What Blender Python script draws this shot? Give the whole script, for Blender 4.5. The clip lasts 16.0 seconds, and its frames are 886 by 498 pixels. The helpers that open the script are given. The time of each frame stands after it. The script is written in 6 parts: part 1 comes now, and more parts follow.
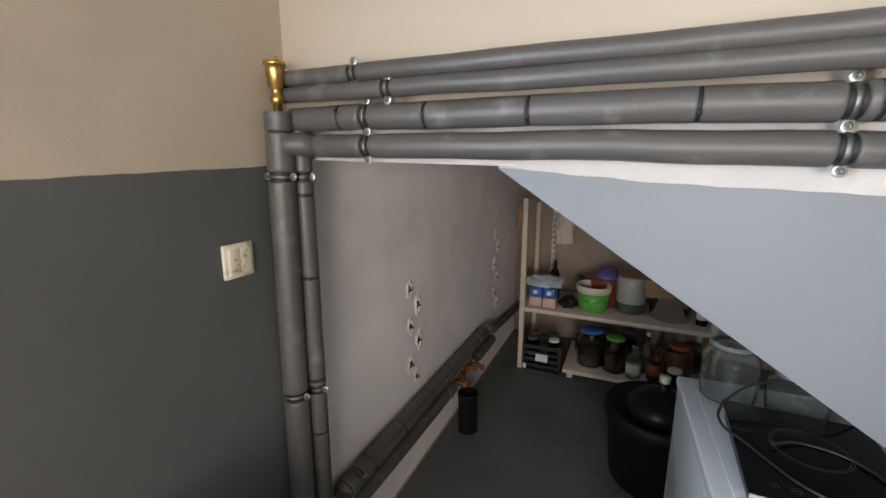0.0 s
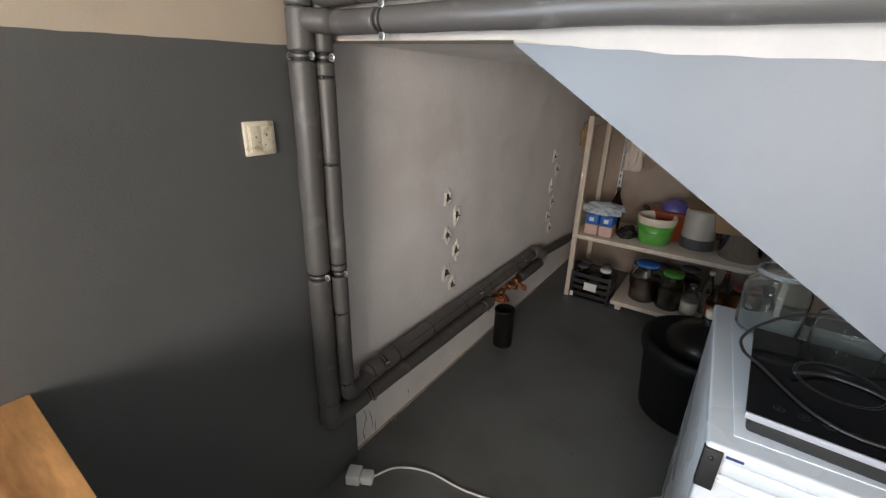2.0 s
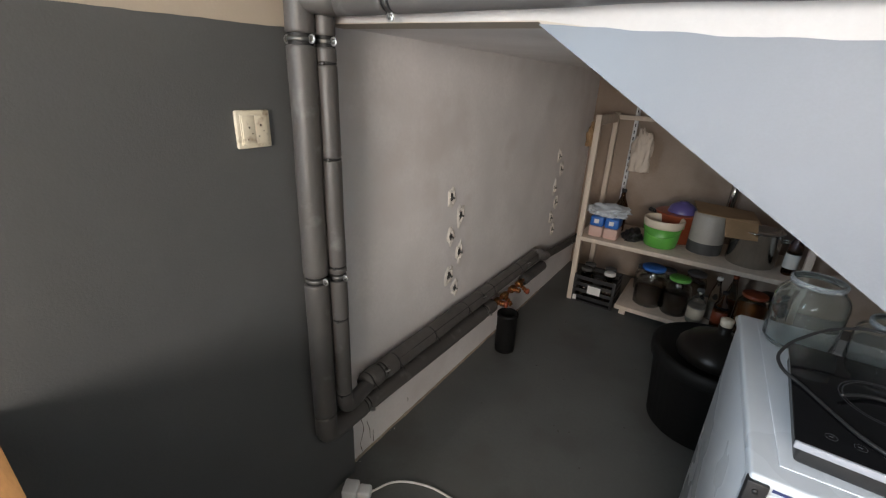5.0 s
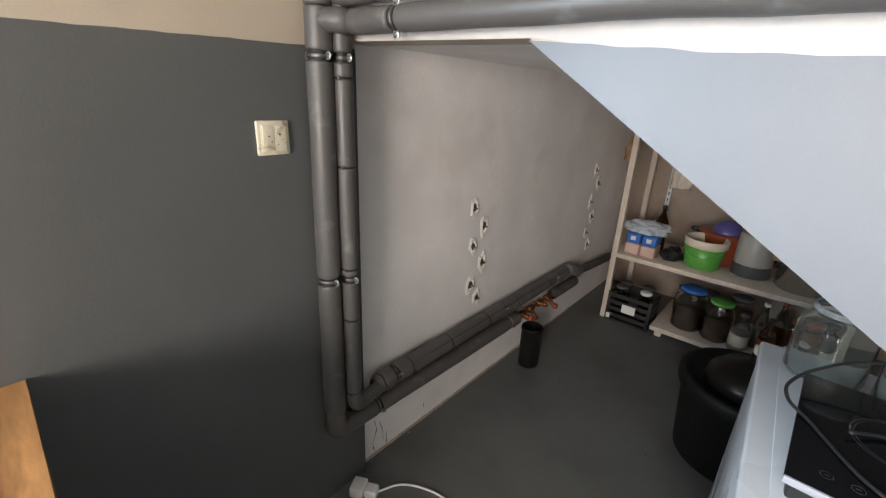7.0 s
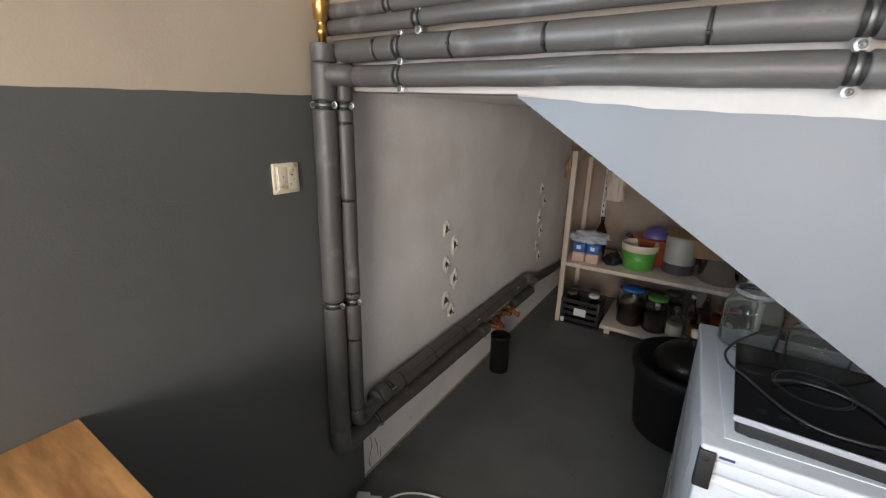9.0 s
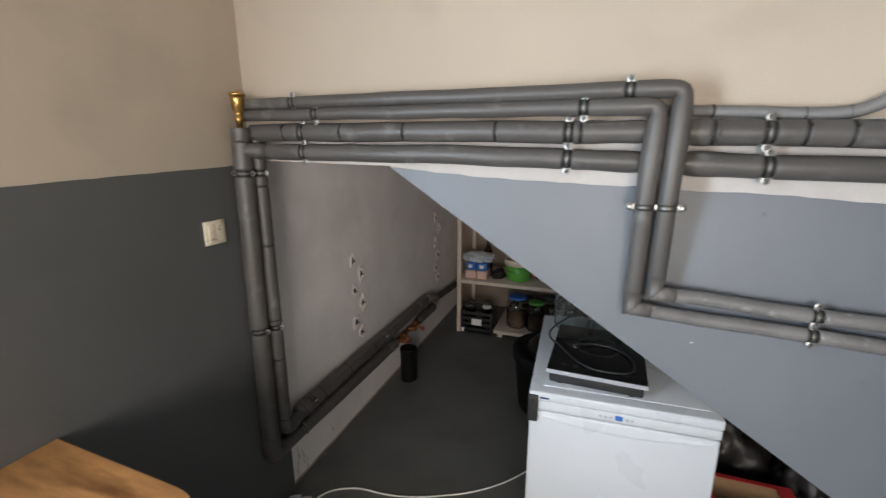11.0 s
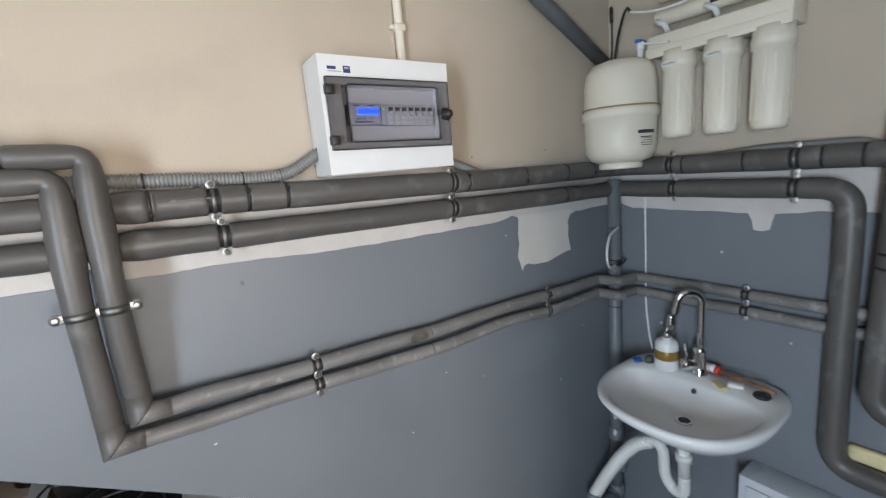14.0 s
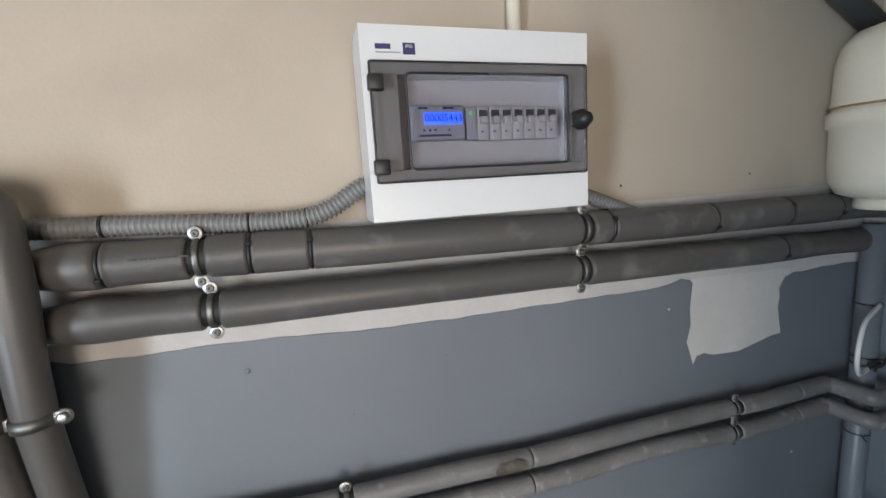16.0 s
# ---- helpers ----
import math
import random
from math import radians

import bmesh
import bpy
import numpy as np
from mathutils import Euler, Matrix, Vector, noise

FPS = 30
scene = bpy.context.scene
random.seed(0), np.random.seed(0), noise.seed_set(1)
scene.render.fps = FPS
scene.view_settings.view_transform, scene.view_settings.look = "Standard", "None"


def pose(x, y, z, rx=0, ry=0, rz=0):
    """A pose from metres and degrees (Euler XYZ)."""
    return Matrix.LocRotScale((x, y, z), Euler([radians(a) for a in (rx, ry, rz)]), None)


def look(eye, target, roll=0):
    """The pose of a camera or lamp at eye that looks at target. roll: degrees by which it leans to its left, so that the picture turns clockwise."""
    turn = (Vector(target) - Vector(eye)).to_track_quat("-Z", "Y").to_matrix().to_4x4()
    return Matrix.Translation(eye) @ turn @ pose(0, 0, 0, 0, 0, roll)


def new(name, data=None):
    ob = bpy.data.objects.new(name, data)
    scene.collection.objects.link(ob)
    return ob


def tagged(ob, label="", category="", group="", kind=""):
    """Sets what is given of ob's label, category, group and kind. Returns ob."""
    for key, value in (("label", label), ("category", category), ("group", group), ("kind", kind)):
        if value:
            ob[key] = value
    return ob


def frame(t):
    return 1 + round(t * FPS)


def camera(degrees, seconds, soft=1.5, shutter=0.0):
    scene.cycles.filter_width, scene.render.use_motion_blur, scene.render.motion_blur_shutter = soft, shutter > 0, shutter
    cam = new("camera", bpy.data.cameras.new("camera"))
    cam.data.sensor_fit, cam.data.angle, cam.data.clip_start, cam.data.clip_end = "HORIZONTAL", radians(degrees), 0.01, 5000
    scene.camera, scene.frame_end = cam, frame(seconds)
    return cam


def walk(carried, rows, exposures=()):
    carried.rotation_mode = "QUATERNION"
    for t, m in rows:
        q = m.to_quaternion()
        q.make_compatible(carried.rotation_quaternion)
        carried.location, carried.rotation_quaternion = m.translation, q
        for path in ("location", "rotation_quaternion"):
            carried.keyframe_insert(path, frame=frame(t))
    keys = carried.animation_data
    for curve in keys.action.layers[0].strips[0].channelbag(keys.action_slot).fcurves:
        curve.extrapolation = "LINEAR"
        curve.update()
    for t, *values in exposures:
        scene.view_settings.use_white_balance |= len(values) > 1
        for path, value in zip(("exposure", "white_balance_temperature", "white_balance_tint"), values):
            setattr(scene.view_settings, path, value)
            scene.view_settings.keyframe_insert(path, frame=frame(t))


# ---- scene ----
cam = camera(92.5, 16.0, soft=1.2, shutter=0.35)
PATH = [
    (0, (0.234, 0.232, 1.593), (-0.559, 2.02, 1.178), -0.0),
    (0.5, (0.3, 0.254, 1.555), (-0.687, 1.906, 1.011), 1.9),
    (1, (0.346, 0.26, 1.527), (-0.739, 1.818, 0.899), 2.4),
    (1.5, (0.371, 0.274, 1.51), (-0.721, 1.798, 0.816), 1.1),
    (2, (0.38, 0.301, 1.493), (-0.659, 1.846, 0.764), 1.6),
    (2.5, (0.375, 0.323, 1.491), (-0.611, 1.899, 0.753), 1.9),
    (3, (0.322, 0.325, 1.49), (-0.657, 1.907, 0.754), 1.4),
    (3.5, (0.28, 0.309, 1.478), (-0.686, 1.899, 0.744), 1.0),
    (6, (0.344, 0.399, 1.467), (-0.75, 1.909, 0.745), 3.7),
    (6.5, (0.379, 0.407, 1.468), (-0.775, 1.877, 0.757), 3.3),
    (7, (0.412, 0.403, 1.476), (-0.797, 1.837, 0.783), 2.7),
    (7.5, (0.427, 0.394, 1.491), (-0.806, 1.813, 0.809), 1.4),
    (8, (0.391, 0.35, 1.502), (-0.812, 1.803, 0.836), 0.5),
    (8.5, (0.355, 0.276, 1.509), (-0.733, 1.83, 0.876), 0.7),
    (11, (0.618, -0.158, 1.646), (-0.038, 1.672, 1.172), -0.1),
    (11.5, (0.682, -0.15, 1.677), (0.447, 1.775, 1.188), 0.1),
    (12, (0.743, -0.107, 1.666), (0.961, 1.831, 1.224), -0.4),
    (12.5, (0.762, -0.062, 1.681), (1.383, 1.79, 1.249), -1.9),
    (13, (0.794, -0.029, 1.691), (1.799, 1.648, 1.271), -3.5),
    (13.5, (0.798, -0.03, 1.703), (1.996, 1.523, 1.308), -3.6),
    (14, (0.884, 0.04, 1.701), (1.986, 1.668, 1.335), -4.9),
    (14.5, (1.055, 0.125, 1.719), (1.942, 1.885, 1.383), -3.7),
    (15, (1.145, 0.175, 1.716), (1.811, 2.034, 1.399), -4.0),
    (15.5, (1.18, 0.321, 1.719), (1.763, 2.207, 1.399), -4.5),
    (16, (1.18, 0.419, 1.764), (1.737, 2.315, 1.456), -3.5),
]
EXPOSURES = [(0, -0.16), (0.7, 0.04), (1.5, 0.10), (3.5, 0.06), (6, 0.26), (7, 0.36), (8.7, 0.06), (10.8, -0.36), (11.3, -0.44), (12, -0.42), (13.5, -0.34), (16, -0.56)]
walk(cam, [(t, look(eye, target, roll)) for t, eye, target, roll in PATH],
     exposures=EXPOSURES)

# ---- world and light ----
world = bpy.data.worlds.new("sky")
scene.world = world
world.use_nodes = True
wn = world.node_tree
sky = wn.nodes.new("ShaderNodeTexSky")
sky.sky_type, sky.sun_disc = 'NISHITA', False
sky.sun_elevation, sky.sun_rotation = radians(35), radians(120)
wn.nodes["Background"].inputs["Strength"].default_value = 0.12
wn.links.new(sky.outputs["Color"], wn.nodes["Background"].inputs["Color"])
sun = new("sun", bpy.data.lights.new("sun", "SUN"))
sun.data.energy, sun.data.angle, sun.data.color = 1.0, radians(12), (1.0, 0.95, 0.88)
sun.matrix_world = look((0, 0, 0), (-0.5, 0.7, -0.6))


def window_light(name, m, w, h, watts, colour):
    d = bpy.data.lights.new(name, "AREA")
    d.shape, d.size, d.size_y, d.energy, d.color = "RECTANGLE", w, h, watts, colour
    ob = new(name, d)
    ob.matrix_world = m
    return ob


# daylight entering by the side window, and by an assumed unseen window behind
window_light("side_window_light", look((-0.76, -0.82, 1.40), (1.2, 0.75, 1.1)), 0.50, 1.30, 93, (0.725, 0.86, 1.0))
window_light("assumed_back_light", look((0.98, -2.28, 1.45), (-0.5, 2.2, 0.7)), 1.05, 1.05, 86, (1.0, 0.90, 0.81))


# ---- materials ----
def material(name, colour, rough=0.6, metal=0.0, vary=0.12, fine=90.0, coarse=4.0, bump=0.15, stain=None, amount=0.0, stain_scale=2.5,
             random_vary=0.0, spec=0.5, scale=(1, 1, 1)):
    m = bpy.data.materials.new(name)
    m.use_nodes = True
    n, l = m.node_tree.nodes, m.node_tree.links
    b = n["Principled BSDF"]
    b.inputs["Roughness"].default_value, b.inputs["Metallic"].default_value = rough, metal
    b.inputs["Specular IOR Level"].default_value = spec
    tc, mp = n.new("ShaderNodeTexCoord"), n.new("ShaderNodeMapping")
    mp.inputs["Scale"].default_value = scale
    l.new(tc.outputs["Object"], mp.inputs["Vector"])

    def cloud(size, detail=4.0):
        t = n.new("ShaderNodeTexNoise")
        t.inputs["Scale"].default_value, t.inputs["Detail"].default_value = size, detail
        l.new(mp.outputs["Vector"], t.inputs["Vector"])
        return t

    def ramp(src, lo, hi):
        r = n.new("ShaderNodeMapRange")
        r.inputs["From Min"].default_value, r.inputs["From Max"].default_value = lo, hi
        l.new(src, r.inputs["Value"])
        return r.outputs["Result"]

    def mix(fac, a, bb, mode="MIX"):
        x = n.new("ShaderNodeMix")
        x.data_type, x.blend_type = "RGBA", mode
        for sock, v in ((x.inputs["Factor"], fac), (x.inputs["A"], a), (x.inputs["B"], bb)):
            if hasattr(v, "is_linked"):
                l.new(v, sock)
            else:
                sock.default_value = v
        return x.outputs["Result"]

    big, small = cloud(coarse, 3), cloud(fine, 5)
    dark = tuple(c * (1 - vary) for c in colour) + (1,)
    light = tuple(min(1, c * (1 + vary)) for c in colour) + (1,)
    col = mix(ramp(big.outputs["Fac"], 0.3, 0.7), dark, light)
    col = mix(ramp(small.outputs["Fac"], 0.35, 0.75), col, mix(0.5, col, dark), "MIX")
    if stain:
        st = cloud(stain_scale, 8)
        col = mix(ramp(st.outputs["Fac"], 0.62 - amount * 0.25, 0.78 - amount * 0.2), col, tuple(stain) + (1,))
    if random_vary:
        oi, hs = n.new("ShaderNodeObjectInfo"), n.new("ShaderNodeHueSaturation")
        r = n.new("ShaderNodeMapRange")
        r.inputs["To Min"].default_value, r.inputs["To Max"].default_value = 1 - random_vary, 1 + random_vary
        l.new(oi.outputs["Random"], r.inputs["Value"])
        l.new(r.outputs["Result"], hs.inputs["Value"])
        l.new(col, hs.inputs["Color"])
        col = hs.outputs["Color"]
    l.new(col, b.inputs["Base Color"])
    rr = n.new("ShaderNodeMapRange")
    rr.inputs["To Min"].default_value, rr.inputs["To Max"].default_value = max(0.02, rough * 0.85), min(1, rough * 1.15)
    l.new(big.outputs["Fac"], rr.inputs["Value"])
    l.new(rr.outputs["Result"], b.inputs["Roughness"])
    if bump:
        bp = n.new("ShaderNodeBump")
        bp.inputs["Strength"].default_value, bp.inputs["Distance"].default_value = bump, 0.004
        l.new(small.outputs["Fac"], bp.inputs["Height"])
        l.new(bp.outputs["Normal"], b.inputs["Normal"])
    return m


def glass(name, colour=(1, 1, 1), rough=0.02, ior=1.45):
    m = bpy.data.materials.new(name)
    m.use_nodes = True
    b = m.node_tree.nodes["Principled BSDF"]
    b.inputs["Base Color"].default_value = (*colour, 1)
    b.inputs["Roughness"].default_value, b.inputs["IOR"].default_value = rough, ior
    b.inputs["Transmission Weight"].default_value = 1.0
    return m


def glow(name, colour, strength):
    m = bpy.data.materials.new(name)
    m.use_nodes = True
    b = m.node_tree.nodes["Principled BSDF"]
    b.inputs["Base Color"].default_value = (*colour, 1)
    b.inputs["Emission Color"].default_value = (*colour, 1)
    b.inputs["Emission Strength"].default_value = strength
    return m


CREAM = material("cream_plaster", (0.485, 0.420, 0.338), 0.85, vary=0.05, fine=160, coarse=2.2, bump=0.12, stain=(0.415, 0.355, 0.29), amount=0.25)
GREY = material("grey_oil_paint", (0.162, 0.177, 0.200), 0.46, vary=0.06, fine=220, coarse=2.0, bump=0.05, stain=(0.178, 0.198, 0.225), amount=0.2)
# Side wall dado: darker paint, dimmed further to offset the stronger back lamp.
GREY_WEST = material("grey_oil_paint_dimmed", (0.097, 0.100, 0.101), 0.5, vary=0.07, fine=220, coarse=2.0, bump=0.12, stain=(0.110, 0.113, 0.114), amount=0.2)
BARE = material("whitewashed_plaster", (0.88, 0.85, 0.845), 0.9, vary=0.08, fine=70, coarse=3.0, bump=0.16, stain=(0.79, 0.745, 0.73), amount=0.3, stain_scale=3.5)
PATCH = material("bare_filler", (0.60, 0.58, 0.55), 0.9, vary=0.06, fine=90, coarse=9, bump=0.3)
STRIP = material("old_white_paint", (0.54, 0.515, 0.49), 0.9, vary=0.08, fine=90, coarse=9, bump=0.25)
FLOOR = material("grey_floor_paint", (0.110, 0.115, 0.112), 0.42, vary=0.14, fine=60, coarse=2.2, bump=0.10, stain=(0.085, 0.083, 0.079), amount=0.4)
CEIL = material("ceiling_paint", (0.36, 0.34, 0.31), 0.9, vary=0.04)
FOAM = material("grey_pipe_foam", (0.091, 0.085, 0.081), 0.42, vary=0.09, fine=420, coarse=6, bump=0.09, stain=(0.165, 0.162, 0.158), amount=0.15, stain_scale=14, random_vary=0.07)
FOAM_DUSTY = material("dusty_pipe_foam", (0.178, 0.171, 0.168), 0.46, vary=0.2, fine=180, coarse=12, bump=0.3, stain=(0.36, 0.35, 0.34), amount=0.12, stain_scale=26, random_vary=0.06)
FOAM_DARK = material("dark_pipe_foam", (0.075, 0.074, 0.073), 0.6, vary=0.15, fine=200, coarse=8, bump=0.25, stain=(0.12, 0.115, 0.11), amount=0.3, stain_scale=9)
GAP = material("black_rubber", (0.012, 0.012, 0.012), 0.6, vary=0.2)
ZINC = material("zinc_plated_steel", (0.50, 0.50, 0.49), 0.46, 1.0, vary=0.12, fine=120, coarse=40, bump=0.1)
BAND = material("dull_zinc_band", (0.20, 0.20, 0.19), 0.5, 1.0, vary=0.2, fine=120, coarse=40, bump=0.1)
BRASS = material("brass", (0.62, 0.38, 0.13), 0.32, 1.0, vary=0.2, fine=80, coarse=30, bump=0.1)
DIRTY_BRASS = material("tarnished_brass", (0.30, 0.15, 0.06), 0.5, 1.0, vary=0.35, fine=80, coarse=30, bump=0.2)
COPPER = material("copper", (0.60, 0.23, 0.10), 0.38, 1.0, vary=0.25, fine=80, coarse=30)
CHROME = material("chrome", (0.75, 0.76, 0.78), 0.08, 1.0, vary=0.04, bump=0)
STEEL = material("stainless_steel", (0.52, 0.51, 0.49), 0.16, 1.0, vary=0.1, bump=0.05)
WHITE = material("white_enamel", (0.58, 0.615, 0.655), 0.28, vary=0.01, fine=40, coarse=3, bump=0.02)
BREAKER = material("grey_breaker_plastic", (0.50, 0.50, 0.50), 0.4, vary=0.04, bump=0.03)
TAPE_DARK = material("dark_brown_grime", (0.085, 0.060, 0.042), 0.9, vary=0.3, fine=200, coarse=40, bump=0.3)
TAPE = material("old_brown_tape", (0.185, 0.165, 0.135), 0.6, vary=0.3, fine=200, coarse=40, bump=0.3)
PLASTIC = material("white_plastic", (0.72, 0.73, 0.735), 0.35, vary=0.03, fine=90, coarse=5, bump=0.04)
IVORY = material("ivory_plastic", (0.72, 0.66, 0.52), 0.38, vary=0.08, fine=120, coarse=25, bump=0.05, stain=(0.36, 0.27, 0.18), amount=0.25, stain_scale=30)
IVORY_CLEAN = material("cream_bucket_plastic", (0.66, 0.58, 0.46), 0.4, vary=0.05, bump=0.03)
TANK = material("cream_plastic", (0.74, 0.69, 0.58), 0.45, vary=0.04, fine=80, coarse=6, bump=0.04)
BLACK = material("black_plastic", (0.018, 0.018, 0.019), 0.42, vary=0.2, fine=120, coarse=9, bump=0.06)
BLACK_GLASS = material("black_ceramic_glass", (0.006, 0.006, 0.007), 0.09, vary=0.2, bump=0.0, spec=0.22)
TUB = material("dull_black_plastic", (0.008, 0.008, 0.008), 0.55, vary=0.3, fine=60, coarse=9, bump=0.2, spec=0.18)
FOAM_OLD = material("old_dark_foam", (0.108, 0.101, 0.097), 0.5, vary=0.2, fine=200, coarse=10, bump=0.3, stain=(0.13, 0.12, 0.115), amount=0.25, stain_scale=20)
# Unseen stair soffit, toned down to limit light bounced into the store.
SOFFIT = material("soffit_low_bounce", (0.55, 0.52, 0.49), 0.9, vary=0.1, fine=60, coarse=3, bump=0.3)
LIME = material("broken_plaster", (0.80, 0.76, 0.71), 0.9, vary=0.05, fine=120, coarse=20, bump=0.3)
# Tan plaster of the store back, its colour lowered to carry deep shade.
TAN = material("tan_plaster_dimmed", (0.36, 0.285, 0.23), 0.9, vary=0.14, fine=60, coarse=3, bump=0.3, stain=(0.25, 0.185, 0.14), amount=0.4)
CERAMIC = material("white_ceramic", (0.80, 0.81, 0.82), 0.12, vary=0.02, bump=0.0)
PVC = material("grey_pvc", (0.15, 0.165, 0.185), 0.42, vary=0.08, fine=90, coarse=8, bump=0.05)
PVC_WHITE = material("white_pvc", (0.74, 0.74, 0.72), 0.4, vary=0.05, bump=0.03)
CONDUIT = material("grey_conduit", (0.19, 0.19, 0.19), 0.45, vary=0.08, bump=0.05)
WOOD = material("varnished_pine_board", (0.44, 0.21, 0.075), 0.45, vary=0.3, fine=26, coarse=5, bump=0.10, stain=(0.17, 0.065, 0.02), amount=0.5, stain_scale=3.2, scale=(1.2, 7, 1))
PALE_WOOD = material("white_painted_wood", (0.62, 0.53, 0.44), 0.65, vary=0.1, fine=40, coarse=8, bump=0.15, scale=(4, 4, 0.6))
RED = material("red_cardboard", (0.52, 0.035, 0.04), 0.45, vary=0.07, fine=70, coarse=8, bump=0.05)
CARDBOARD = material("brown_cardboard", (0.34, 0.22, 0.12), 0.8, vary=0.12, fine=60, coarse=10, bump=0.1)
INK = material("dark_ink", (0.03, 0.03, 0.04), 0.6, vary=0.1, bump=0)
INK_BLUE = material("navy_ink", (0.03, 0.04, 0.13), 0.6, vary=0.1, bump=0)
PAPER = material("white_paper", (0.72, 0.71, 0.68), 0.7, vary=0.04)
GOLD = material("gold_label", (0.32, 0.20, 0.05), 0.35, 0.4, vary=0.12)
SPONGE = material("yellow_foam", (0.72, 0.62, 0.36), 0.9, vary=0.1, fine=240, coarse=20, bump=0.5)
FELT = material("grey_felt_board", (0.10, 0.095, 0.088), 0.95, vary=0.35, fine=300, coarse=60, bump=0.6)
GREEN = material("green_plastic", (0.10, 0.36, 0.055), 0.35, vary=0.08)
BLUE = material("blue_plastic", (0.035, 0.15, 0.50), 0.35, vary=0.1)
PURPLE = material("purple_enamel", (0.12, 0.10, 0.30), 0.3, vary=0.1)
RUST = material("red_brown_enamel", (0.30, 0.07, 0.03), 0.35, vary=0.15)
PINK = material("pale_pink_wrapper", (0.62, 0.42, 0.36), 0.5, vary=0.15)
BAG = material("pale_plastic_film", (0.50, 0.54, 0.58), 0.3, vary=0.15, fine=30, coarse=9, bump=0.3)
DARK_BAG = material("dark_bin_bag", (0.016, 0.015, 0.016), 0.42, vary=0.3, fine=18, coarse=6, bump=0.7)
DARK_LIQUID = material("dark_preserve", (0.05, 0.026, 0.014), 0.2, vary=0.4, coarse=30)
AMBER = material("amber_preserve", (0.20, 0.06, 0.012), 0.25, vary=0.4, coarse=30)
RED_CAP = material("red_plastic", (0.62, 0.05, 0.03), 0.35, vary=0.05)
CLEAR = glass("clear_glass", (0.88, 0.93, 0.92), 0.01, 1.25)
CLEAR.node_tree.nodes["Principled BSDF"].inputs["Transmission Weight"].default_value = 0.985
PET = glass("clear_bottle_plastic", (0.86, 0.93, 0.98), 0.08, 1.3)
PET.node_tree.nodes["Principled BSDF"].inputs["Transmission Weight"].default_value = 0.84
SMOKED = glass("smoked_polycarbonate", (0.42, 0.41, 0.44), 0.02, 1.2)
SMOKED_DARK = glass("dark_smoked_polycarbonate", (0.20, 0.19, 0.19), 0.06, 1.25)
BROWN_GLASS = glass("brown_glass", (0.25, 0.10, 0.03), 0.04)
PANE = glass("window_glass", (1, 1, 1), 0.0, 1.05)
DARK_GLASS = material("near_black_glass", (0.008, 0.007, 0.006), 0.34, vary=0.2, bump=0, spec=0.2)
FROST = material("translucent_plastic", (0.40, 0.375, 0.335), 0.4, vary=0.1)
LCD = glow("blue_backlit_display", (0.02, 0.08, 1.0), 7.0)
MORTAR = material("exposed_mortar", (0.44, 0.36, 0.29), 0.95, vary=0.3, fine=90, coarse=30, bump=0.6)
PRINT_PALE = material("pale_worn_print", (0.10, 0.105, 0.115), 0.4, vary=0.2, bump=0)
JAR_GLASS = glass("thick_jar_glass", (0.93, 0.96, 0.93), 0.01, 1.42)
PRINT_DIM = material("faint_print", (0.045, 0.045, 0.05), 0.3, vary=0.1, bump=0)
LED = glow("green_led", (0.15, 0.8, 0.15), 0.5)
LCD_FRAME = material("meter_face", (0.36, 0.37, 0.41), 0.55, vary=0.04)


# ---- mesh helpers ----
def part(name, bm, mat, parent=None, label=""):
    me = bpy.data.meshes.new(name)
    bmesh.ops.recalc_face_normals(bm, faces=bm.faces)
    bm.to_mesh(me)
    bm.free()
    for m in (mat if isinstance(mat, (list, tuple)) else [mat]):
        me.materials.append(m)
    ob = new(name, me)
    if parent:
        ob.parent = parent
    if label:
        ob["label"] = label
    return ob


def thing(name, label, category, at=(0, 0, 0), group="", kind=""):
    e = new(name)
    e.location = at
    e.empty_display_size = 0.05
    return tagged(e, label, category, group, kind)


def place(ob, parent):
    """Parent ob, built in world places, to an Empty that stands away from the origin."""
    ob.parent = parent
    ob.matrix_parent_inverse = Matrix.Translation(-parent.location)
    return ob


def smooth(bm, angle=40):
    for f in bm.faces:
        f.smooth = True
    lim = radians(angle)
    for e in bm.edges:
        if len(e.link_faces) == 2 and e.calc_face_angle(0) > lim:
            e.smooth = False
    return bm


def box(lo, hi, bevel=0.0, bm=None, seg=2, m=None):
    own = bmesh.new()
    bmesh.ops.create_cube(own, size=1)
    s = [hi[i] - lo[i] for i in range(3)]
    c = [(hi[i] + lo[i]) / 2 for i in range(3)]
    bmesh.ops.transform(own, matrix=Matrix.Translation(c) @ Matrix.Diagonal((*s, 1)), verts=own.verts)
    if bevel:
        bmesh.ops.bevel(own, geom=list(own.edges), offset=min(bevel, min(s) * 0.45), segments=seg, profile=0.5, affect='EDGES')
        smooth(own, 50)
    if m is not None:
        bmesh.ops.transform(own, matrix=m, verts=own.verts)
    if bm is None:
        return own
    return merge(bm, own)


def merge(bm, other):
    me = bpy.data.meshes.new("tmp")
    other.to_mesh(me)
    other.free()
    bm.from_mesh(me)
    bpy.data.meshes.remove(me)
    return bm


